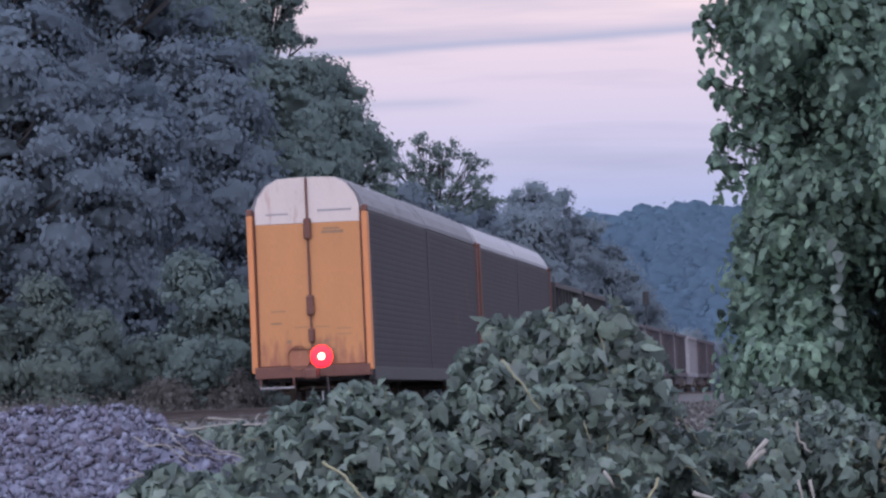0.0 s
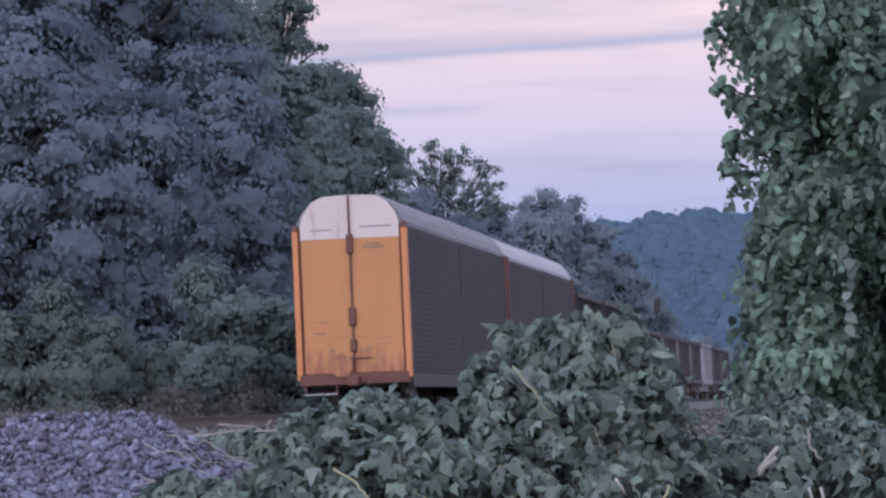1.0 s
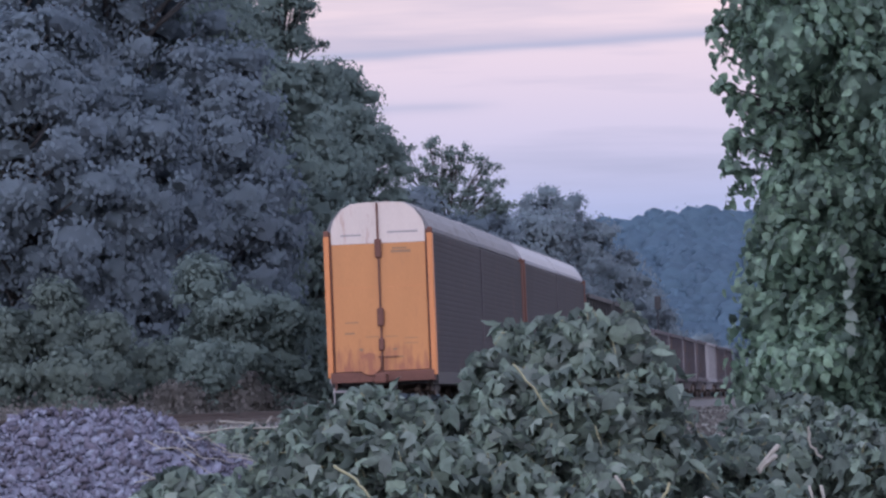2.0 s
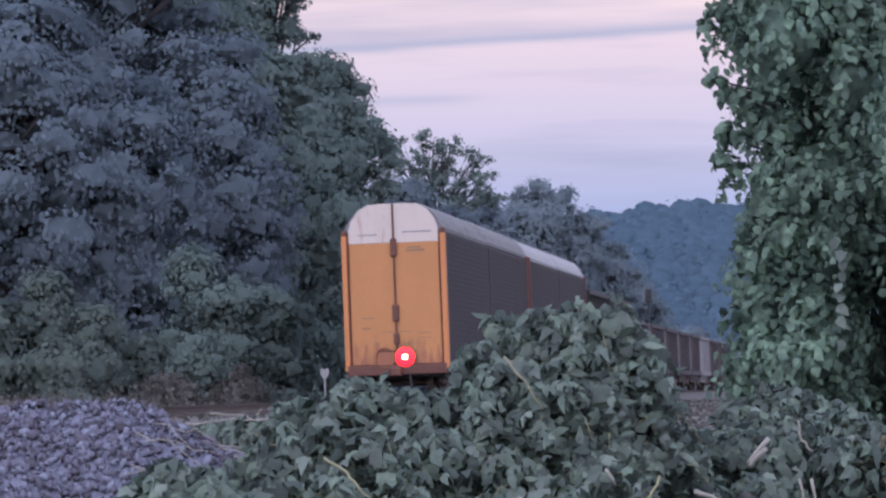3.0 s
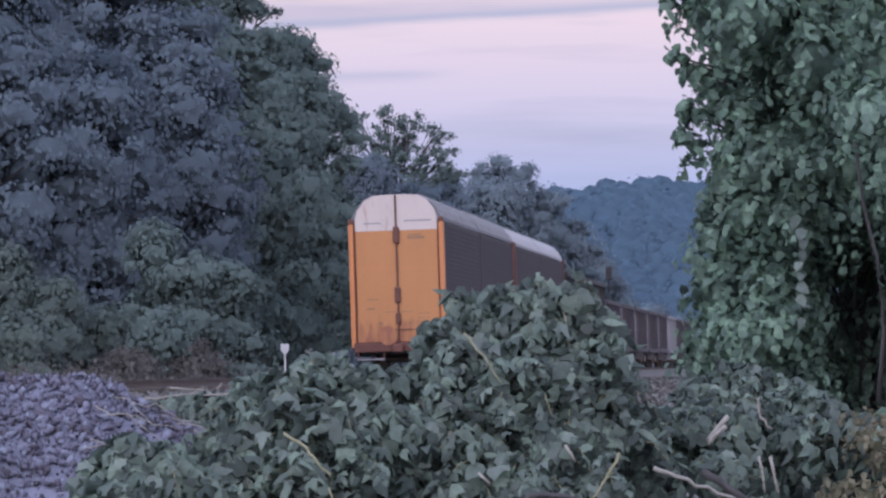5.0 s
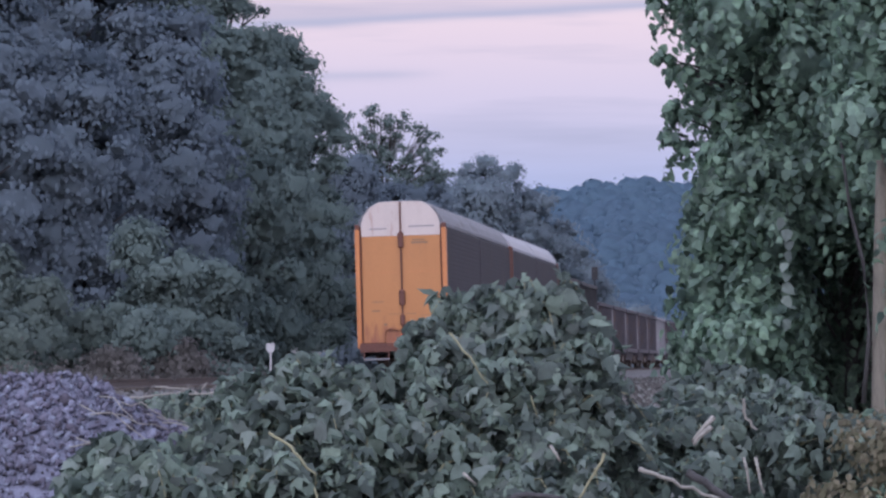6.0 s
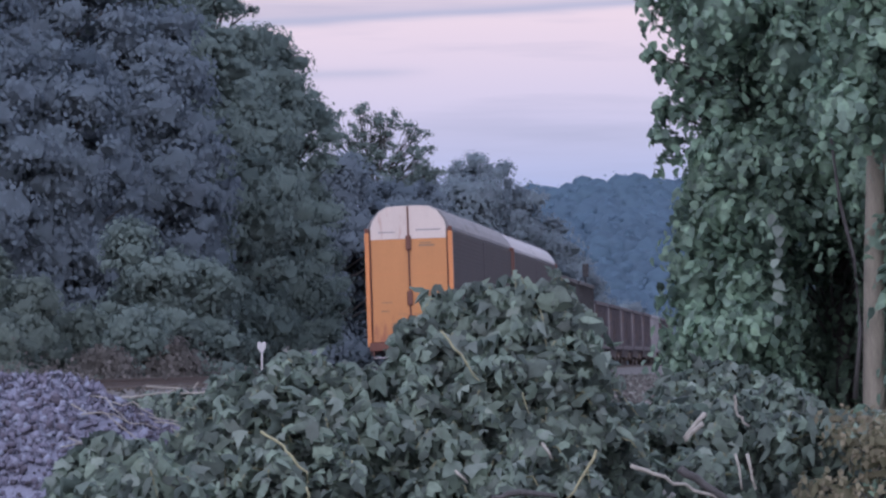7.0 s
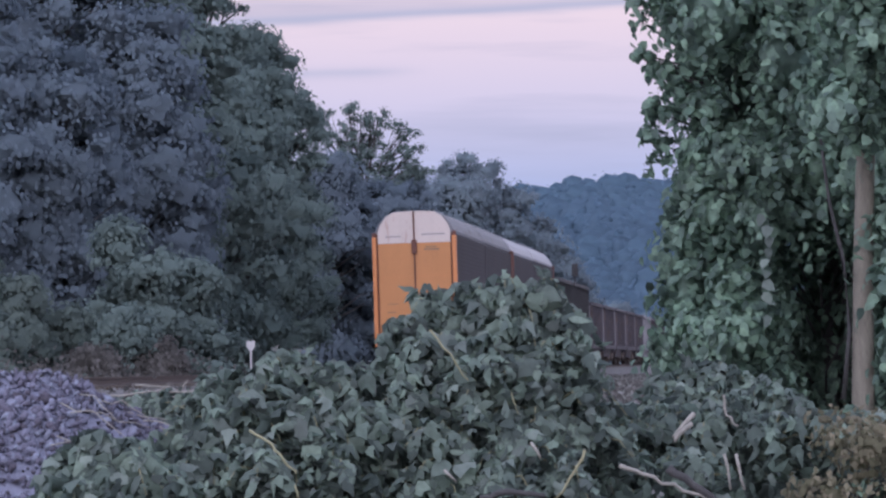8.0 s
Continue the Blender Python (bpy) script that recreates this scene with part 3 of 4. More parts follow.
def bogie(parent, y, z=0.0):
    """A two axle truck: side frames, springs box, wheelsets that turn."""
    for x in (-1.02, 1.02):
        bm = box(x - 0.08, y - 1.15, 0.42, x + 0.08, y + 1.15, 0.66, 0.03)
        box(x - 0.10, y - 0.32, 0.30, x + 0.10, y + 0.32, 0.78, 0.03, bm)
        part("side_frame", bm, M["steel"], parent)
    part("bolster", box(-1.0, y - 0.2, 0.52, 1.0, y + 0.2, 0.82, 0.02), M["steel"], parent)
    for dy in (-0.88, 0.88):
        bm = rod((-1.1, 0, 0), (1.1, 0, 0), 0.085, sides=10)
        for x in (-0.755, 0.755):
            rod((x - 0.065, 0, 0), (x + 0.065, 0, 0), 0.46, sides=28, bm=bm)
            s = -1 if x > 0 else 1
            rod((x + s * 0.065, 0, 0), (x + s * 0.09, 0, 0), 0.49, sides=28, bm=bm)
        w = part("wheelset", bm, M["steel"], parent)
        w.location = (0, y + dy, 0.46)
        AXLES.append((w, y + dy))


ROOF = [(-1.30, 4.77), (-1.30, 4.88), (-1.20, 5.14), (-0.98, 5.42), (-0.70, 5.575), (-0.3, 5.60), (0.3, 5.60), (0.70, 5.575), (0.98, 5.42), (1.20, 5.14), (1.30, 4.88), (1.30, 4.77)]


def autorack(first):
    """An enclosed car carrier: end doors in two leaves, corner posts, ribbed side screens, a domed roof in two lengths."""
    c = moving("autorack_railcar", "enclosed car-carrying railcar with yellow end doors and dark ribbed sides" if first
               else "second enclosed car-carrying railcar coupled ahead with a pale roof", "railcar", "train")
    ln = 27.75
    arc = [(x, z) for x, z in ROOF if z > 4.8]
    # end doors, two leaves with a white cap each
    for end, y in ((0, 0.0), (1, ln)):
        s = 1 if end == 0 else -1
        for side in (-1, 1):
            x0, x1 = sorted((side * 0.022, side * 1.285))
            leaf = part("door_leaf", box(x0, min(y, y + s * 0.09), 1.0, x1, max(y, y + s * 0.09), 4.47, 0.012), M["door_yellow"], c, "yellow painted steel end door leaf")
            half = [(side * 0.022, 4.475), (side * 1.285, 4.475)] + [(max(-1.285, min(1.285, x)), z - 0.005) for x, z in (arc[::-1] if side > 0 else arc) if x * side > 0.02]
            half += [(side * 0.022, 5.595)]
            part("cap", profile(half, min(y, y + s * 0.085), max(y, y + s * 0.085)), M["white"], leaf, "white weathered door top")
            # raised stiffener rib and a panel seam
            part("stiffener", box(side * 0.60 - 0.012, min(y, y - s * 0.012), 5.02, side * 0.60 + 0.012, max(y, y - s * 0.012), 5.5), M["white"], leaf)
            part("panel_seam", box(x0 + 0.03, min(y, y - s * 0.008), 3.28, x1 - 0.03, max(y, y - s * 0.008), 3.29), M["post"], leaf)
            if first and end == 0:
                if side > 0:
                    bars = [(0.38, 4.30, 0.40, 0.045), (0.34, 4.20, 0.54, 0.075), (0.62, 1.72, 0.36, 0.02), (0.62, 1.86, 0.36, 0.02), (0.26, 4.745, 0.84, 0.045), (0.1, 1.92, 0.35, 0.02), (0.1, 1.36, 0.5, 0.03), (0.30, 1.55, 0.12, 0.06)]
                else:
                    bars = [(-1.0, 2.02, 0.27, 0.045), (-0.98, 2.32, 0.36, 0.03), (-1.02, 4.69, 0.56, 0.04), (-0.42, 1.92, 0.35, 0.02), (-0.55, 1.36, 0.5, 0.03), (-0.62, 1.55, 0.10, 0.08)]
                for bx, bz, bw, bh in bars:
                    part("lettering", box(bx, -0.006, bz, bx + bw, 0.004, bz + bh), M["lettering"] if bz < 4.4 else M["grey"], leaf)
        # locking rod with its latch boxes
        rodp = part("locking_rod", box(-0.028, min(y - s * 0.05, y), 1.02, 0.028, max(y - s * 0.05, y), 5.57, 0.008), M["rust"], c)
        for z, w, h in ((4.33, 0.095, 0.26), (2.46, 0.095, 0.25), (1.72, 0.08, 0.18)):
            part("latch", box(-w, min(y - s * 0.11, y), z - h, w, max(y - s * 0.11, y), z + h, 0.05), M["rust"], rodp)
        part("hand_rail", rod((-0.45, y - s * 0.07, 1.38), (0.45, y - s * 0.07, 1.38), 0.016), M["rust"], c)
        # corner posts beside the doors; the second car's near pair is browned for shade
        for side in (-1, 1):
            xa, xb = sorted((side * 1.345, side * 1.49))
            part("corner_post", box(xa, min(y - s * 0.10, y + s * 0.22), 0.84, xb, max(y - s * 0.10, y + s * 0.22), 4.70, 0.02), M["post"] if first and end == 0 else M["rust"], c, "orange corner post" if first and end == 0 else "")
            xa, xb = sorted((side * 1.287, side * 1.343))
            part("door_jamb", box(xa, min(y + s * 0.02, y + s * 0.2), 0.84, xb, max(y + s * 0.02, y + s * 0.2), 4.80), M["rust"], c)
            part("post_bracket", box(side * 1.42 - 0.07, min(y - s * 0.06, y + s * 0.10), 4.705, side * 1.42 + 0.07, max(y - s * 0.06, y + s * 0.10), 4.86, 0.02), M["rust"], c)
        part("end_sill", box(-1.42, min(y - s * 0.12, y + s * 0.4), 0.70, 1.42, max(y - s * 0.12, y + s * 0.4), 0.99, 0.02), M["rust"], c, "rusty end sill")
        part("coupler", box(-0.16, min(y - s * 0.62, y), 0.66, 0.16, max(y - s * 0.62, y), 0.92, 0.05), M["rust"], c)
        part("brake_hose", rod((0.35, y - s * 0.15, 0.72), (0.42, y - s * 0.35, 0.32), 0.03), M["dark"], c)
        part("step_bar", rod((-1.30, y - s * 0.16, 0.47), (-0.45, y - s * 0.16, 0.47), 0.028), M["grey"], c, "pale end step bar")
        for x in (-1.28, -0.47):
            part("step_hanger", rod((x, y - s * 0.16, 0.47), (x, y - s * 0.12, 0.75), 0.02), M["rust"], c)
    # ribbed side screens in two bays, with posts between
    wave = []
    for k in range(27):
        z = 0.92 + k * 0.145
        wave += [(1.452, z), (1.452, z + 0.085), (1.447, z + 0.105), (1.447, z + 0.128)]
    for side in (-1, 1):
        outline = [(side * x, z) for x, z in wave if z < 4.765] + [(side * 1.38, 4.765), (side * 1.38, 0.92)]
        for ya, yb in ((0.225, 13.60), (13.78, ln - 0.225)):
            part("side_screen", profile(outline, ya, yb), M["side"], c, "dark ribbed steel screen")
        part("middle_post", box(min(side * 1.38, side * 1.475), 13.603, 0.84, max(side * 1.38, side * 1.475), 13.777, 4.70, 0.01), M["brown"], c)
        part("side_sill", box(min(side * 1.30, side * 1.47), 0.42, 0.58, max(side * 1.30, side * 1.47), ln - 0.42, 0.915, 0.015), M["black"], c)
    # roof in two lengths with a lip
    for ya, yb, up in ((0.10, 13.72, 0.0), (13.74, ln - 0.10, 0.02)):
        r = part("roof", profile([(x * 1.06, z + up) for x, z in ROOF if z > 5.3], ya, yb), M["roof"] if first else M["pale_roof"], c, "domed galvanised roof section")
        for side in (-1, 1):
            skirt = [(x * (1.08 if z < 4.89 else 1.06), z + up - 0.003) for x, z in ROOF if z < 5.5 and x * side > 0]
            ends = [(side * 0.9, max(z for _, z in skirt)), (side * 0.9, 4.77 + up)]
            part("roof_skirt", profile((skirt if side < 0 else skirt[::-1]) + ends, ya, yb), M["skirt"] if first else M["pale_roof"], r, "patchy dark grey roof edge" if first else "pale galvanised roof edge")
        for k in range(9):
            y = ya + 0.8 + k * (yb - ya - 1.6) / 8
            part("roof_rib", profile([(x * 1.066, z + up + 0.012) for x, z in ROOF if z > 5.3], y - 0.02, y + 0.02), M["roof"], r)
    part("underframe", box(-1.2, 0.5, 0.62, 1.2, ln - 0.5, 0.90), M["black"], c)
    for y in (2.9, ln - 2.9):
        bogie(c, y)
    return c


def hopper(mat, ln, top, label, ribs=9):
    """An open hopper car: ribbed sides, sloped ends, top chord, trucks."""
    c = moving("hopper_railcar", label, "railcar", "train")
    inset = 0.55 if mat is M["black"] else 2.0
    part("hull", profile([(-1.38, 1.15), (-1.38, top), (1.38, top), (1.38, 1.15)], inset, ln - inset), mat, c)
    for side in (-1, 1):
        part("top_chord", box(min(side * 1.36, side * 1.52), 0.45, top - 0.16, max(side * 1.36, side * 1.52), ln - 0.45, top + 0.03, 0.02), mat, c)
        part("side_sill", box(min(side * 1.36, side * 1.5), 0.2, 0.95, max(side * 1.36, side * 1.5), ln - 0.2, 1.2, 0.02), mat, c)
        for k in range(ribs):
            y = inset + 0.05 + k * (ln - 2 * inset - 0.1) / (ribs - 1)
            part("side_post", box(min(side * 1.384, side * 1.49), y - 0.07, 1.2, max(side * 1.384, side * 1.49), y + 0.07, top - 0.16, 0.015), mat, c)
        for y in (0.18, ln - 0.18):
            part("ladder_rail", box(side * 1.36 - 0.03, y - 0.03, 0.8, side * 1.36 + 0.03, y + 0.03, top - 0.1), mat, c)
    for y in (0.1, ln - 0.1):
        if mat is not M["black"]:
            ye = inset - 0.022 if y < 1 else ln - inset + 0.004
            part("end_sheet", box(-1.34, ye, 1.2, 1.34, ye + 0.018, top - 0.02), M["grey"], c, "pale grey end sheet")
        part("end_platform", box(-1.35, y - 0.1, 0.85, 1.35, y + 0.1, 1.15, 0.02), mat, c)
        part("coupler", box(-0.15, y - 0.5, 0.66, 0.15, y + 0.5, 0.9, 0.04), M["rust"], c)
    part("slope_sheet", profile([(-1.2, 0.5), (-1.36, 1.16), (1.36, 1.16), (1.2, 0.5)], ln * 0.2, ln * 0.8), mat, c)
    for y in (1.9, ln - 1.9):
        bogie(c, y)
    return c


TRAIN = [(autorack(True), 0.0, 0), (autorack(False), CAR_PITCH, 8)]
off = 2 * CAR_PITCH + 0.4
for mat, ln, top, label in (("black", 14.8, 4.35, "tall black hopper railcar behind the car carriers"), ("black", 14.8, 4.35, "tall black hopper railcar behind the car carriers"), *[("brown", 14.2, 3.55, "faded purple-brown hopper railcar with vertical ribs")] * 5,
                            ("grey", 14.2, 3.55, "pale grey hopper railcar far down the train"), *[("brown", 14.2, 3.5, "faded purple-brown hopper railcar with vertical ribs")] * 2):
    TRAIN.append((hopper(M[mat], ln, top, label), off, 0))
    off += ln + 1.0


def tail_lamp(car):
    """The flashing tail device above the last coupler: an added folding head imitates its blink."""
    d = thing("tail_lamp", Matrix.Identity(4), "red flashing tail lamp on a yellow case over the coupler", "lamp")
    # cup added to shut in the lamp's light between flashes
    cup = bmesh.new()
    rings = [(0.275, -0.01), (0.275, 0.06), (0.02, 0.06), (0.02, 0.075), (0.29, 0.075), (0.29, -0.01)]
    loops = [[cup.verts.new((-0.28 + r * math.cos(k * math.pi / 16), y, r * math.sin(k * math.pi / 16))) for k in range(32)] for r, y in rings]
    for a, b in zip(loops, loops[1:] + loops[:1]):
        for k in range(32):
            cup.faces.new((a[k], a[(k + 1) % 32], b[(k + 1) % 32], b[k]))
    bmesh.ops.recalc_face_normals(cup, faces=cup.faces)
    part("light_block_cup", cup, M["door_yellow"], d, "yellow weathered cup added to block light from the folded lamp")
    part("bracket", box(0.01, 0.02, -0.36, 0.06, 0.12, 0.20, 0.01), M["rust"], d)
    # the lamp head folds over on an upright hinge like a book's cover
    drum = part("lamp_head", rod((0.28, 0.012, 0), (0.28, 0.035, 0), 0.30, sides=32), M["door_yellow"], d, "round lamp head with a yellow back")
    # lens drawn oversize, its red disc standing in for the halo round the lamp
    lens = bmesh.new()
    bmesh.ops.create_uvsphere(lens, u_segments=28, v_segments=12, radius=0.268)
    for v in lens.verts:
        v.co = Vector((0.28 + v.co.x, 0.008 + v.co.y * 0.10, v.co.z))
    part("lens", lens, M["lamp_red"], drum, "oversize glowing red lens standing in for the halo", True)
    core = bmesh.new()
    bmesh.ops.create_uvsphere(core, u_segments=16, v_segments=8, radius=0.095)
    for v in core.verts:
        v.co = Vector((0.28 + v.co.x, -0.012 + v.co.y * 0.12, v.co.z))
    part("bulb", core, M["lamp_core"], drum, "white-hot lamp centre", True)
    return d, drum


LAMP, DRUM = tail_lamp(TRAIN[0][0])


# ---- lineside marker ----
def marker():
    t = thing("track_marker", Matrix.Translation((-3.3, 128, 1.28)), "short white lineside marker post with a notched head", "marker post")
    part("post", box(-0.03, -0.03, -0.4, 0.03, 0.03, 0.78, 0.008), M["marker"], t)
    head = profile([(-0.06, 0.74), (-0.13, 0.86), (-0.13, 1.02), (-0.05, 1.05), (0.0, 1.0), (0.05, 1.05), (0.13, 1.02), (0.13, 0.86), (0.06, 0.74)], -0.045, -0.032)
    part("head", head, M["marker"], t, "white notched plate")


marker()


def signal_mast():
    t = thing("signal_mast", Matrix.Translation((15.4, 300, 0.8)), "slim dark railway signal mast beyond the train", "signal")
    part("mast", rod((0, 0, -0.4), (0, 0, 7.0), 0.06, 0.045, 10), M["black"], t)
    head = box(-0.22, -0.10, 6.85, 0.22, 0.10, 7.8, 0.05)
    part("signal_head", head, M["black"], t)
    part("hood", rod((0, -0.35, 7.5), (0, -0.08, 7.5), 0.12, 0.12, 12), M["black"], t)


signal_mast()


# ---- gravel heap ----
PILE = Vector((-2.15, 26.6, 0.15))


def pile_height(x, y):
    """Height of the heap over its foot at an offset from its middle."""
    d = math.hypot(max(0.0, abs(x + 0.05) - (0.27 if x > -0.05 else 0.42)) * (0.80 if x > 0 else 1.0), y * 0.95)
    h = 1.39 - 0.74 * max(0.0, d - 0.02)
    h -= 0.05 * math.exp(-(d / 0.25) ** 2)
    h += 0.07 * noise.noise((x * 1.7, y * 1.7, 3.3)) + 0.03 * noise.noise((x * 5, y * 5, 1.0))
    return max(-0.25, h)


def gravel():
    t = thing("gravel_heap", Matrix.Translation(PILE), "heap of bluish grey crushed stone", "gravel pile")
    bm = bmesh.new()
    n = 70
    g = [[bm.verts.new((x, y, pile_height(x, y) - 0.03)) for x in np.linspace(-2.9, 2.9, n)] for y in np.linspace(-2.4, 2.4, n)]
    for j in range(n - 1):
        for i in range(n - 1):
            bm.faces.new((g[j][i], g[j][i + 1], g[j + 1][i + 1], g[j + 1][i]))
    part("mound", bm, M["gravel"], t, smooth=True)
    rng = np.random.default_rng(21)
    n = 11500
    x, y = rng.uniform(-1.7, 2.3, n), rng.uniform(-1.9, 0.5, n)
    z = np.array([pile_height(a, b) for a, b in zip(x, y)])
    keep = z > -0.1
    p = np.stack([x, y, z - 0.005], 1)[keep]
    m = len(p)
    size = rng.gamma(4.0, 0.0040, m).clip(0.008, 0.042)[:, None] * rng.uniform(0.55, 1.45, (m, 3))
    scatter("loose_gravel", stone(3), p[: m // 2], turns(rng, m // 2, 0, 2), size[: m // 2], M["gravel"], t)
    scatter("loose_gravel", stone(5), p[m // 2:], turns(rng, m - m // 2, 0, 2), size[m // 2:], M["gravel"], t)
    shapes = []
    for k in range(6):
        me = bpy.data.meshes.new("stone")
        v, f = stone(30 + k)
        me.from_pydata(v, [], f)
        me.materials.append(M["gravel"])
        shapes.append(me)
    r = random.Random(8)
    for k in range(290):
        sx, sy = r.uniform(-0.9, 1.4), r.uniform(-1.2, 0.05)
        o = new("stone", shapes[k % 6])
        o.parent = t
        s = r.uniform(0.018, 0.036)
        o.matrix_basis = Matrix.LocRotScale((sx, sy, pile_height(sx, sy) + 0.3 * s), Euler((r.uniform(0, 6), r.uniform(0, 6), r.uniform(0, 6))), (s * r.uniform(0.8, 1.4), s * r.uniform(0.6, 1.0), s * r.uniform(0.5, 0.9)))


gravel()


# ---- cut brush in heaps, its leaves wilting ----
def brush(seed, lumps, label, leaf=(0.05, 0.115), density=1.0):
    rng = np.random.default_rng(seed)
    cx = sum(l[0] for l in lumps) / len(lumps)
    cy = sum(l[1] for l in lumps) / len(lumps)
    g = ground_height(cx, cy)
    t = thing("brush_heap", Matrix.Translation((cx, cy, g)), label, "brush pile", "heaps of cut brush")
    hung, ways, face, limbs = [], [], [], []
    inner, inner_face = [], []
    for x, y, z, r in lumps:
        c = np.array([x - cx, y - cy, z - g])
        n = int(density * (1150 * r * r + 6))
        d = unit(rng.normal(size=(n, 3)) + np.array([0, -0.25, 0.25]))
        a = c + d * r * rng.uniform(0.5, 0.95, (n, 1))
        p, w = shoots(rng, a, d + np.array([0, 0, 0.35]) + rng.normal(0, 0.3, (n, 3)), 0.17, 6, 1.0)
        hung.append(p)
        ways.append(w)
        face.append(np.repeat(d, 6, 0))
        for k in range(0, n, 3):
            q = p[k * 6:(k + 1) * 6]
            limbs.append(([tuple(c + (a[k] - c) * 0.3), tuple(a[k]), tuple(q[2]), tuple(q[5])], [0.008, 0.006, 0.004, 0.002]))
        # the heap goes on inside and down to the ground
        m = int(density * 1500 * r * r + 8)
        e = unit(rng.normal(size=(m, 3)))
        inner.append(c + e * r * rng.uniform(0.2, 0.8, (m, 1)))
        inner_face.append(e)
        low = int(density * 220 * r)
        ang, rr = rng.uniform(0, 2 * np.pi, low), r * rng.uniform(0.3, 0.9, low)
        inner.append(np.stack([c[0] + rr * np.cos(ang), c[1] + rr * np.sin(ang), c[2] * rng.uniform(0, 1, low)], 1))
        inner_face.append(np.stack([np.cos(ang), np.sin(ang), 0.3 + 0 * ang], 1))
    hung, ways, face = np.concatenate(hung), np.concatenate(ways), np.concatenate(face)
    inner, inner_face = np.concatenate(inner), np.concatenate(inner_face)
    keep = hung[:, 2] > 0.03
    hung, ways, face = hung[keep], ways[keep], face[keep]
    keep = inner[:, 2] > 0.03
    inner, inner_face = inner[keep], inner_face[keep]
    tagged(tubes("stem_tangle", limbs, M["stem"], t, 4), kind="stuff")

    def sizes(n):
        return (rng.uniform(*leaf, n) * np.where(rng.random(n) < 0.10, 1.25, 1.0))[:, None] * np.stack([rng.uniform(0.55, 1.1, n), rng.uniform(0.8, 1.2, n), rng.uniform(0.7, 3.0, n)], 1)

    order = rng.permutation(len(hung))
    k, k2 = int(len(order) * 0.52), int(len(order) * 0.88)
    rot = shingled(rng, face, 0.75, ways)
    for name, shape, pick, mat in (("leaves", LOBED, order[:k], "wilt_leaf"), ("curled_leaves", CURLED, order[k:k2], "wilt_leaf"), ("pale_leaves", LOBED, order[k2:], "pale_leaf")):
        scatter(name, shape, hung[pick], rot[pick], sizes(len(pick)), M[mat], t, out=face[pick], soft=0.65)
    scatter("inner_leaves", LOBED, inner, shingled(rng, inner_face, 0.6), sizes(len(inner)), M["wilt_leaf"], t, out=inner_face, soft=0.65)
    return t


brush(301, [(0.33, 22.0, 1.53, 0.16), (0.37, 22.1, 1.72, 0.11), (0.55, 22.1, 1.73, 0.13), (0.73, 22.1, 1.79, 0.12), (0.89, 22.1, 1.79, 0.12), (1.00, 22.1, 1.69, 0.13), (1.06, 22.0, 1.54, 0.13), (1.09, 22.0, 1.39, 0.13),
            (0.50, 22.0, 1.52, 0.19), (0.76, 22.0, 1.56, 0.21), (0.92, 21.9, 1.42, 0.19), (0.62, 21.8, 1.32, 0.23), (0.31, 21.8, 1.32, 0.19), (0.95, 21.8, 1.20, 0.21), (0.17, 21.7, 1.13, 0.19), (0.48, 21.6, 1.07, 0.22), (0.80, 21.6, 1.03, 0.22),
            (1.12, 21.8, 1.12, 0.18), (0.33, 21.5, 0.86, 0.20), (0.70, 21.4, 0.84, 0.20), (1.02, 21.5, 0.86, 0.18), (0.77, 22.1, 1.91, 0.04), (0.37, 22.1, 1.83, 0.04), (0.25, 22.0, 1.66, 0.09), (0.22, 21.9, 1.46, 0.10), (0.56, 22.1, 1.84, 0.05), (0.92, 22.1, 1.88, 0.05)], "high heap of cut branches with broad wilting leaves")
brush(302, [(-0.40, 21.8, 1.46, 0.12), (-0.24, 21.8, 1.44, 0.12), (-0.07, 21.8, 1.37, 0.12), (-0.56, 21.8, 1.37, 0.13), (-0.72, 21.8, 1.29, 0.11), (-0.76, 21.9, 1.40, 0.04), (-0.86, 21.8, 1.13, 0.13), (-0.60, 21.6, 1.17, 0.19),
            (-0.30, 21.6, 1.19, 0.21), (-0.04, 21.6, 1.14, 0.19), (-0.75, 21.5, 0.96, 0.18), (-0.45, 21.4, 0.94, 0.20), (-0.14, 21.4, 0.91, 0.20), (-1.00, 21.7, 0.97, 0.11)], "low heap of cut branches with broad wilting leaves")
brush(303, [(-1.30, 20.2, 1.08, 0.11), (-1.12, 20.2, 1.06, 0.12), (-1.41, 20.2, 0.96, 0.12), (-1.00, 20.2, 0.93, 0.11), (-1.25, 20.0, 0.87, 0.16), (-1.50, 20.1, 0.80, 0.11), (-0.95, 20.1, 0.78, 0.13)],
      "wilting leafy branches lying before the gravel heap", leaf=(0.07, 0.14))
brush(305, [(-1.75, 33, 1.16, 0.14), (-1.5, 32, 1.18, 0.15), (-1.28, 31, 1.20, 0.15), (-1.95, 34, 1.10, 0.13), (-1.1, 29, 1.16, 0.15), (-1.0, 25, 1.12, 0.12)], "low pale weeds behind the gravel heap", leaf=(0.045, 0.09))
brush(304, [(1.36, 22.6, 1.08, 0.18), (1.62, 22.8, 1.12, 0.19), (1.92, 22.8, 1.10, 0.19), (2.22, 22.8, 1.04, 0.18), (2.5, 22.9, 1.06, 0.18), (2.8, 22.9, 1.04, 0.19), (1.3, 22.2, 0.93, 0.18), (1.75, 22.2, 0.90, 0.18)],
      "straggling cut brush with wilting leaves and bare twigs", density=0.8)
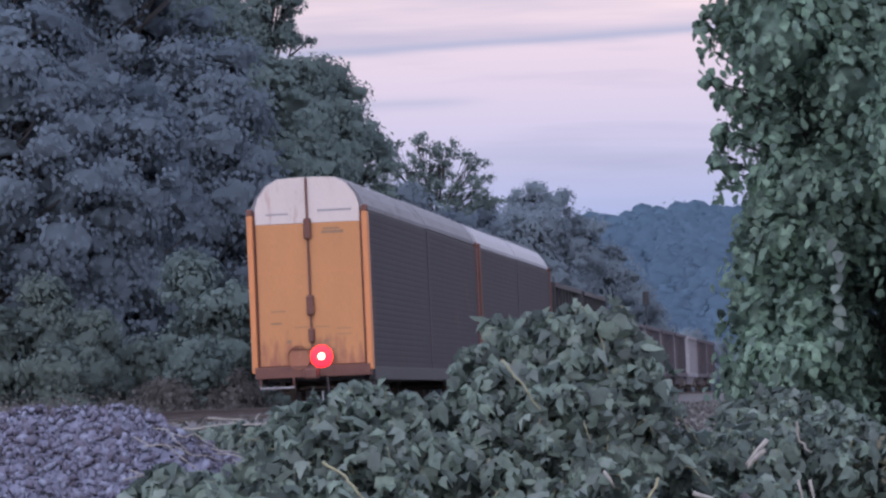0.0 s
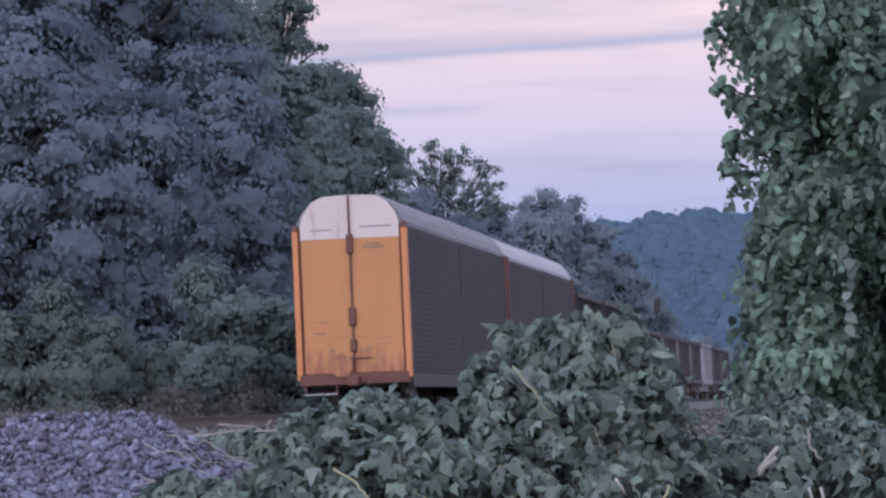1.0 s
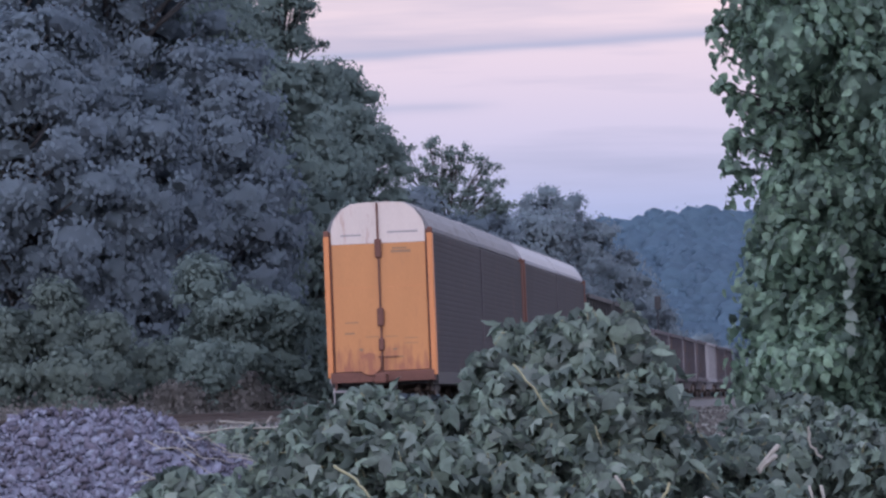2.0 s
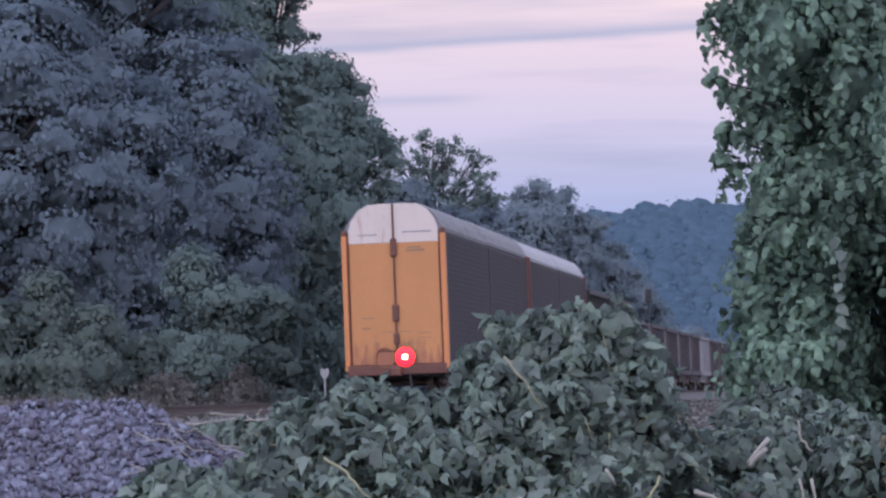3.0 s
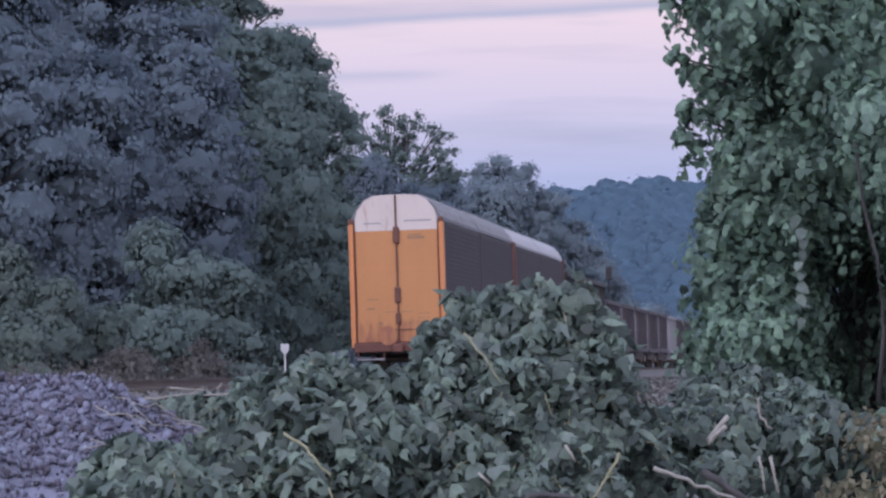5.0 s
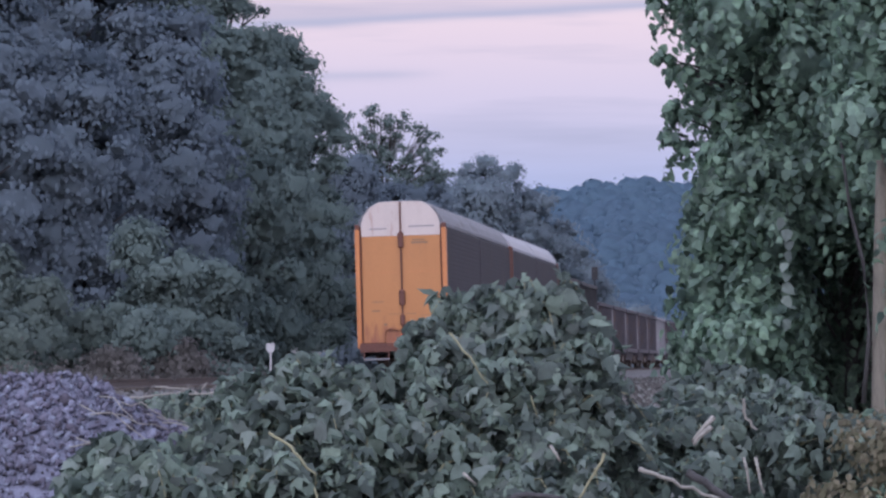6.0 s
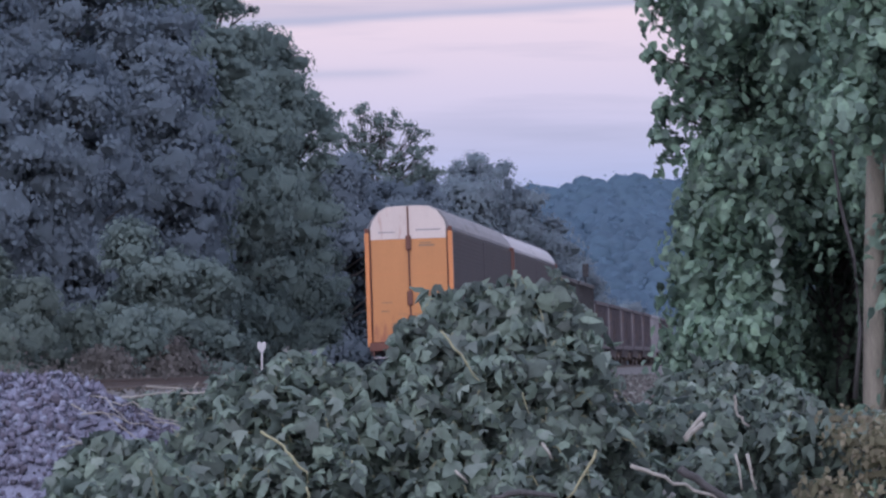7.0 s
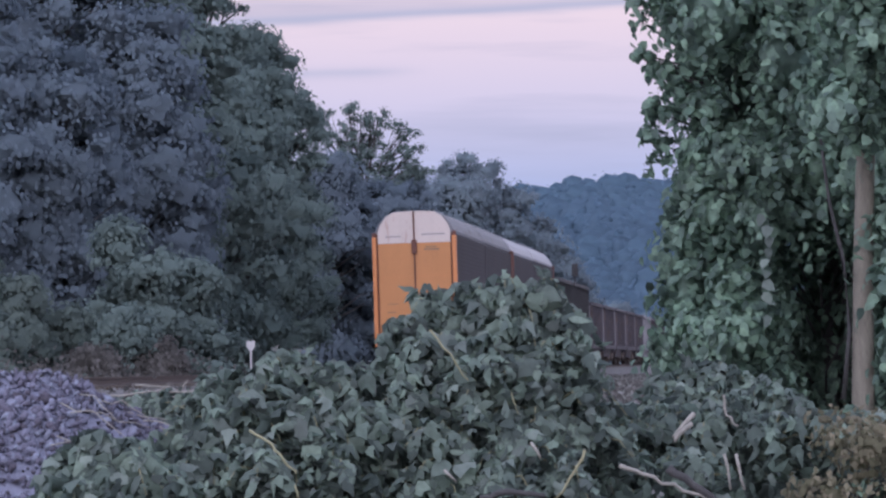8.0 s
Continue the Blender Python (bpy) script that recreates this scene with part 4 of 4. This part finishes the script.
brush(306, [(2.02, 28, 1.26, 0.13), (2.18, 28.2, 1.34, 0.14), (2.38, 28.2, 1.36, 0.14), (2.55, 28.1, 1.26, 0.15), (2.05, 27.8, 1.18, 0.17), (2.30, 27.8, 1.17, 0.19), (2.60, 27.9, 1.12, 0.18), (2.82, 28, 1.18, 0.14), (1.85, 27.9, 1.06, 0.15)],
      "leafy undergrowth at the foot of the vines", leaf=(0.055, 0.11))


def stick(points, radius, mat="pale_bark", label="pale broken branch lying on the brush"):
    r = random.Random(int(abs(points[0][0]) * 977 + points[0][2] * 131))
    bent = []
    for a, b in zip(points, points[1:]):
        for k in range(3):
            f = k / 3
            bent.append(tuple(p + (q - p) * f + (r.gauss(0, 0.006) if bent else 0) for p, q in zip(a, b)))
    points = bent + [points[-1]]
    radius *= 0.85
    o = tubes("cut_branch", [(points, [radius * (1 - 0.35 * i / (len(points) - 1)) for i in range(len(points))])], M[mat], None, 8)
    tagged(o, label, "branch", "broken branches on the brush")


stick([(1.28, 20.9, 0.99), (1.40, 20.9, 0.945), (1.54, 20.95, 0.89), (1.75, 21.0, 0.80)], 0.014)
stick([(1.50, 20.6, 0.98), (1.62, 20.6, 0.90), (1.73, 20.6, 0.81), (1.85, 20.7, 0.70)], 0.026, "bark", "thick cut branch with a pale sawn end")
stick([(1.68, 21.2, 1.24), (1.57, 21.2, 1.115)], 0.016)
stick([(1.66, 21.1, 1.19), (1.57, 21.1, 1.10)], 0.015)
stick([(-0.55, 20.9, 1.19), (-0.44, 20.85, 1.12), (-0.37, 20.8, 1.04), (-0.32, 20.8, 0.95), (-0.31, 20.8, 0.83)], 0.009, "stem", "curved leafless green stem among leaves")
stick([(1.11, 20.9, 1.07), (1.05, 20.9, 0.96), (0.96, 20.9, 0.83)], 0.009, "stem", "forked leafless stem on the leaves")
stick([(1.86, 20.9, 1.04), (1.90, 20.9, 0.86)], 0.011)
stick([(1.80, 20.9, 1.04), (1.83, 20.9, 0.86)], 0.009)
stick([(1.83, 21.2, 1.33), (1.84, 21.2, 1.23), (1.90, 21.2, 1.17)], 0.010)
stick([(0.84, 20.9, 1.11), (0.89, 20.9, 1.03)], 0.010)
stick([(0.41, 20.9, 0.98), (0.47, 20.9, 0.92)], 0.010)
stick([(0.36, 21.5, 1.68), (0.46, 21.4, 1.55), (0.55, 21.4, 1.42)], 0.007, "stem", "bent brown stem in the leaves")
stick([(0.58, 20.7, 0.84), (0.71, 20.7, 0.88), (0.90, 20.7, 0.85)], 0.022, "bark", "thick cut branch with a pale sawn end")


for x, y, z, dx, dz in ((-1.95, 33, 1.30, 0.45, 0.05), (-1.70, 32, 1.38, 0.38, -0.06), (-1.40, 31, 1.33, 0.42, 0.08), (-1.82, 33, 1.22, 0.30, 0.14), (-1.20, 30, 1.34, 0.30, -0.10), (-1.55, 32, 1.25, 0.25, 0.16)):
    stick([(x, y, z), (x + dx * 0.5, y - 0.1, z + dz * 0.2), (x + dx, y - 0.2, z + dz)], 0.009, "pale_bark", "thin dry twig sticking out of the weeds")


def dry_vines():
    """Thin dry stems trailing over the flank of the gravel heap, some with a few shrivelled leaves."""
    r = random.Random(52)
    limbs = []
    for k in range(30):
        x, y = r.uniform(0.2, 1.3), r.uniform(-1.2, -0.2)
        a, ln = r.gauss(-0.35, 0.5), r.uniform(0.25, 0.6)
        pts = []
        for i in range(6):
            f = i / 5
            px, py = x + ln * f * math.cos(a), y + ln * f * math.sin(a) * 0.6
            pts.append((px, py, max(0.05, pile_height(px, py)) + 0.03 + 0.07 * math.sin(math.pi * f) * r.random() + r.gauss(0, 0.006)))
        limbs.append((pts, [0.0045, 0.0045, 0.004, 0.004, 0.003, 0.002]))
    o = tubes("dry_vines", limbs, M["pale_bark"], None, 5)
    o.matrix_basis = Matrix.Translation(PILE)
    tagged(o, "thin dry stems trailing down the gravel heap", "dry vines", kind="stuff")


dry_vines()


# ---- tree grown over with vines ----
def vines(rng, t, clumps, length, leaf, density):
    """Leaves shingled along hanging strands over cushions of growth, with a filling behind."""
    hung, ways, face, core, core_face = [], [], [], [], []
    for x, y, z, r in clumps:
        c = np.array([x, y, z])
        n = int(density * 330 * r * r + 4)
        d = unit(rng.normal(size=(n, 3)) * np.array([1, 1, 1.2]) + np.array([0, -0.2, 0.2]))
        p, w = shoots(rng, c + d * r * np.array([0.85, 0.85, 1.1]) * rng.uniform(0.7, 1.0, (n, 1)), d + np.array([0, -0.2, 0.25]), length * min(1.0, r / 0.16), 7, 1.1)
        hung.append(p)
        ways.append(w)
        face.append(np.repeat(d, 7, 0))
        m = int(density * 900 * r * r)
        e = unit(rng.normal(size=(m, 3)))
        core.append(c + e * r * rng.uniform(0.4, 1.0, (m, 1)))
        core_face.append(e)
    hung, ways, face, core, core_face = (np.concatenate(a) for a in (hung, ways, face, core, core_face))
    size = rng.uniform(*leaf, len(hung))[:, None] * rng.uniform(0.75, 1.2, (len(hung), 3))
    scatter("vine_leaves", VINE, hung, shingled(rng, face, 0.5, ways), size, M["vine_leaf"], t, out=face, soft=0.7)
    scatter("inner_leaves", TINY, core, shingled(rng, core_face), 1.4 * rng.uniform(*leaf, len(core)), M["vine_leaf"], t, out=core_face, soft=0.7)
    filling(rng, clumps, 0.68, M["vine_leaf"], t, 1.1)


def vine_tree():
    rng = np.random.default_rng(71)
    t = thing("vine_covered_tree", Matrix.Translation((3.6, 33, ground_height(3.6, 33))), "tree wholly overgrown with dark green climbing vines", "tree")
    g = ground_height(3.6, 33)
    limbs = [([(0.2, 0.6, -0.3), (0.15, 0.6, 2.5), (0.0, 0.6, 6.0)], [0.08, 0.07, 0.05])]
    cl = []

    def edge(z):
        """How far the growth reaches out at a height: waisted, flaring at the foot."""
        return -1.10 + 0.09 * math.sin(z * 2.3 + 0.6) - 0.22 * max(0.0, min(1.0, (1.75 - z) / 0.7)) - 0.08 * max(0.0, min(1.0, (z - 3.0) / 0.6))

    for k in range(230):
        z = rng.uniform(0.2, 5.6)
        r = rng.uniform(0.17, 0.34)
        x = rng.uniform(edge(z), 1.2) + r * 0.9
        cl.append((x, rng.uniform(-0.75, 0.7), z, r))
    for z in np.linspace(0.4, 5.4, 40):
        r = rng.uniform(0.11, 0.19)
        cl.append((edge(z) + r + rng.normal(0, 0.05), rng.uniform(-0.4, 0.3), z, r))
    # sprays that stand out against the sky
    for x, z, r in ((-1.40, 3.90, 0.06), (-1.30, 4.00, 0.08), (-1.22, 3.84, 0.09), (-1.40, 3.50, 0.025), (-1.33, 3.46, 0.035), (-1.25, 3.40, 0.05), (-1.16, 3.36, 0.07), (-1.28, 3.10, 0.05), (-1.20, 3.02, 0.07),
                    (-1.30, 2.86, 0.06), (-1.22, 2.78, 0.08), (-1.18, 4.25, 0.10), (-1.36, 4.45, 0.06), (-1.2, 4.7, 0.10)):
        cl.append((x, -0.2, z, r))
        limbs.append(([(-0.6, 0, z - 0.35), (-0.85, -0.1, z - 0.15), (x, -0.2, z)], [0.02, 0.014, 0.004]))
    for k in range(46):
        cl.append((rng.uniform(-0.7, 1.5), rng.uniform(0.75, 1.1), rng.uniform(0.2, 5.4), rng.uniform(0.3, 0.4)))
    for x, y, z, r in cl[:60]:
        limbs.append(([(0.1, 0.6, max(0, z - 0.9)), (x * 0.5, 0.3, z - 0.3), (x, y, z)], [0.012, 0.009, 0.004]))
    tubes("trunk", limbs, M["bark"], t, 6)
    # dark hollows under the vines
    cl = [c for c in cl if not (-0.28 < c[0] < 0.6 and 0.75 < c[2] + g < 2.15 and c[1] < 0.45) and not (0.0 < c[0] < 0.5 and c[2] + g < 2.6 and c[1] < 0.45)]
    vines(rng, t, cl, 0.24, (0.05, 0.10), 1.5)
    # one strand of pale leaves hanging free in front
    z = np.arange(1.85, 2.65, 0.085) - g
    p = np.stack([-0.50 + rng.normal(0, 0.02, len(z)), -0.95 + 0 * z, z], 1)
    f = np.tile([0.0, -1.0, 0.4], (len(z), 1))
    scatter("hanging_strand", VINE, p, shingled(rng, f, 0.3), rng.uniform(0.09, 0.12, len(z)), M["pale_leaf"], t, label="strand of paler leaves")


vine_tree()


def bare_trunk_tree():
    rng = np.random.default_rng(77)
    gz = ground_height(3.6, 30)
    t = thing("vine_hung_tree", Matrix.Translation((3.6, 30, gz)), "slim grey trunk with vines hanging from above", "tree")
    tubes("trunk", [([(-0.03, 0, -0.3), (-0.015, 0, 1.0), (0.0, 0.01, 1.8), (0.03, 0.02, 2.6), (0.10, 0, 5.5)], [0.11, 0.080, 0.072, 0.068, 0.06])], M["trunk_bark"], t, 12, "grey-brown bare trunk")
    cl = []
    for k in range(75):
        z = rng.uniform(2.85, 5.2)
        w = 0.24 + 0.10 * math.sin(z * 3)
        cl.append((rng.uniform(-w, 0.8), rng.uniform(-0.5, -0.1), z, rng.uniform(0.10, 0.18)))
    for k in range(36):
        cl.append((rng.uniform(0.20, 0.8), rng.uniform(-0.25, 0.2), rng.uniform(0.2, 2.8), rng.uniform(0.10, 0.18)))
    for k in range(14):
        cl.append((rng.uniform(-0.2, 0.6), rng.uniform(-0.3, 0.1), rng.uniform(0.1, 0.75), rng.uniform(0.10, 0.18)))
    vines(rng, t, cl, 0.26, (0.06, 0.115), 2.2)
    # a thin woody vine climbing beside the trunk
    tubes("climbing_stem", [([(-0.16, -0.05, 0.9), (-0.11, -0.06, 1.4), (-0.15, -0.05, 1.9), (-0.24, -0.05, 2.3), (-0.30, -0.05, 2.8)], [0.018, 0.017, 0.015, 0.012, 0.010])], M["bark"], t, 8)


bare_trunk_tree()


# ---- rough growth between the heaps and the track ----
def growth(name, seed, x0, x1, y0, y1, count, size, mat, label, clear=2.2):
    rng = np.random.default_rng(seed)
    a = radians(TRACK_TURN)
    ps = []
    while len(ps) < count:
        x, y = rng.uniform(x0, x1), rng.uniform(y0, y1)
        off = (x - TRACK_X) * math.cos(a) - (y - TRACK_Y) * math.sin(a)
        if abs(off) < clear or noise.noise((x * 0.5, y * 0.22, seed)) < -0.05:
            continue
        g = ground_height(x, y)
        for _ in range(10):
            ps.append((x + rng.normal(0, 0.12), y + rng.normal(0, 0.12), g + abs(rng.normal(0, size))))
    ps = np.array(ps)
    o = scatter(name, TINY, ps, turns(rng, len(ps), -0.5, 1.0), rng.uniform(0.06, 0.16, len(ps)), M[mat])
    tagged(o, label, "weeds", kind="stuff")


growth("weeds", 401, -9, 2, 40, 125, 16000, 0.10, "shrub_leaf", "low green weeds on rough ground before the track")
growth("weeds", 402, -12, 0, 60, 128, 9000, 0.16, "weed", "dry brown weeds along the track bed", 2.6)
growth("weeds", 403, 2, 26, 36, 200, 14000, 0.08, "weed", "thin dry weeds on stony ground")
growth("weeds", 404, -10, 3, 112, 150, 9000, 0.30, "weed", "tall brown weeds at the foot of the woods", 2.8)
tree("shrub", 405, (2.62, 21.6, ground_height(2.62, 21.6)), 1.12, 0.42, base=0.05, clumps=60, r=(0.07, 0.15), density=3600, leaf=0.045, thin=0.3, core=0.3, mat="dry_bush", label="dry brownish bush beside the vine-hung trunk", category="shrub")


# ---- what moves ----
TRAVEL = ((0, -5.7), (1, 0.2), (2, 6.03), (3, 11.74), (4, 17.35), (5, 22.94), (6, 28.6), (7, 34.3), (8, 40.2))
FLASHES = (0.0, 1.5, 3.0333, 4.5333, 6.0333, 7.5333)


def travelled(t):
    return float(np.interp(t, [a for a, _ in TRAVEL], [b for _, b in TRAVEL]))


def on_track(s, turn=0.0, across=0.0, up=0.0):
    a = -radians(TRACK_TURN)
    return Matrix.Translation((TRACK_X, TRACK_Y, RAIL)) @ Matrix.Rotation(a, 4, "Z") @ Matrix.Rotation(radians(CANT), 4, "Y") @ Matrix.Translation((across, s, up))


def motions():
    for car, offset, _ in TRAIN:
        walk(car, [(t, on_track(s + offset)) for t, s in TRAVEL])
    walk(LAMP, [(t, on_track(s - 0.13, 0, -0.05, 1.20)) for t, s in TRAVEL])
    for wheel, y in AXLES:
        rows = []
        for k in range(81):
            t = k * 0.1
            rows.append((t, Matrix.Translation((0, y, 0.46)) @ Matrix.Rotation(-(travelled(t) + 5.7) / 0.46, 4, "X")))
        walk(wheel, rows)
    rows = [(0.0, 0.0), (0.10, 0.0), (0.1334, -60.0), (0.1667, -120.0), (0.2, -180.0)]
    for c in FLASHES[1:]:
        rows += [(c - 0.1834, -180.0), (c - 0.15, -120.0), (c - 0.1167, -60.0), (c - 0.0834, 0.0), (c + 0.10, 0.0), (c + 0.1334, -60.0), (c + 0.1667, -120.0), (c + 0.2, -180.0)]
    rows.append((8.0, -180.0))
    walk(DRUM, [(t, pose(0, 0, 0, 0, 0, d)) for t, d in rows])


motions()
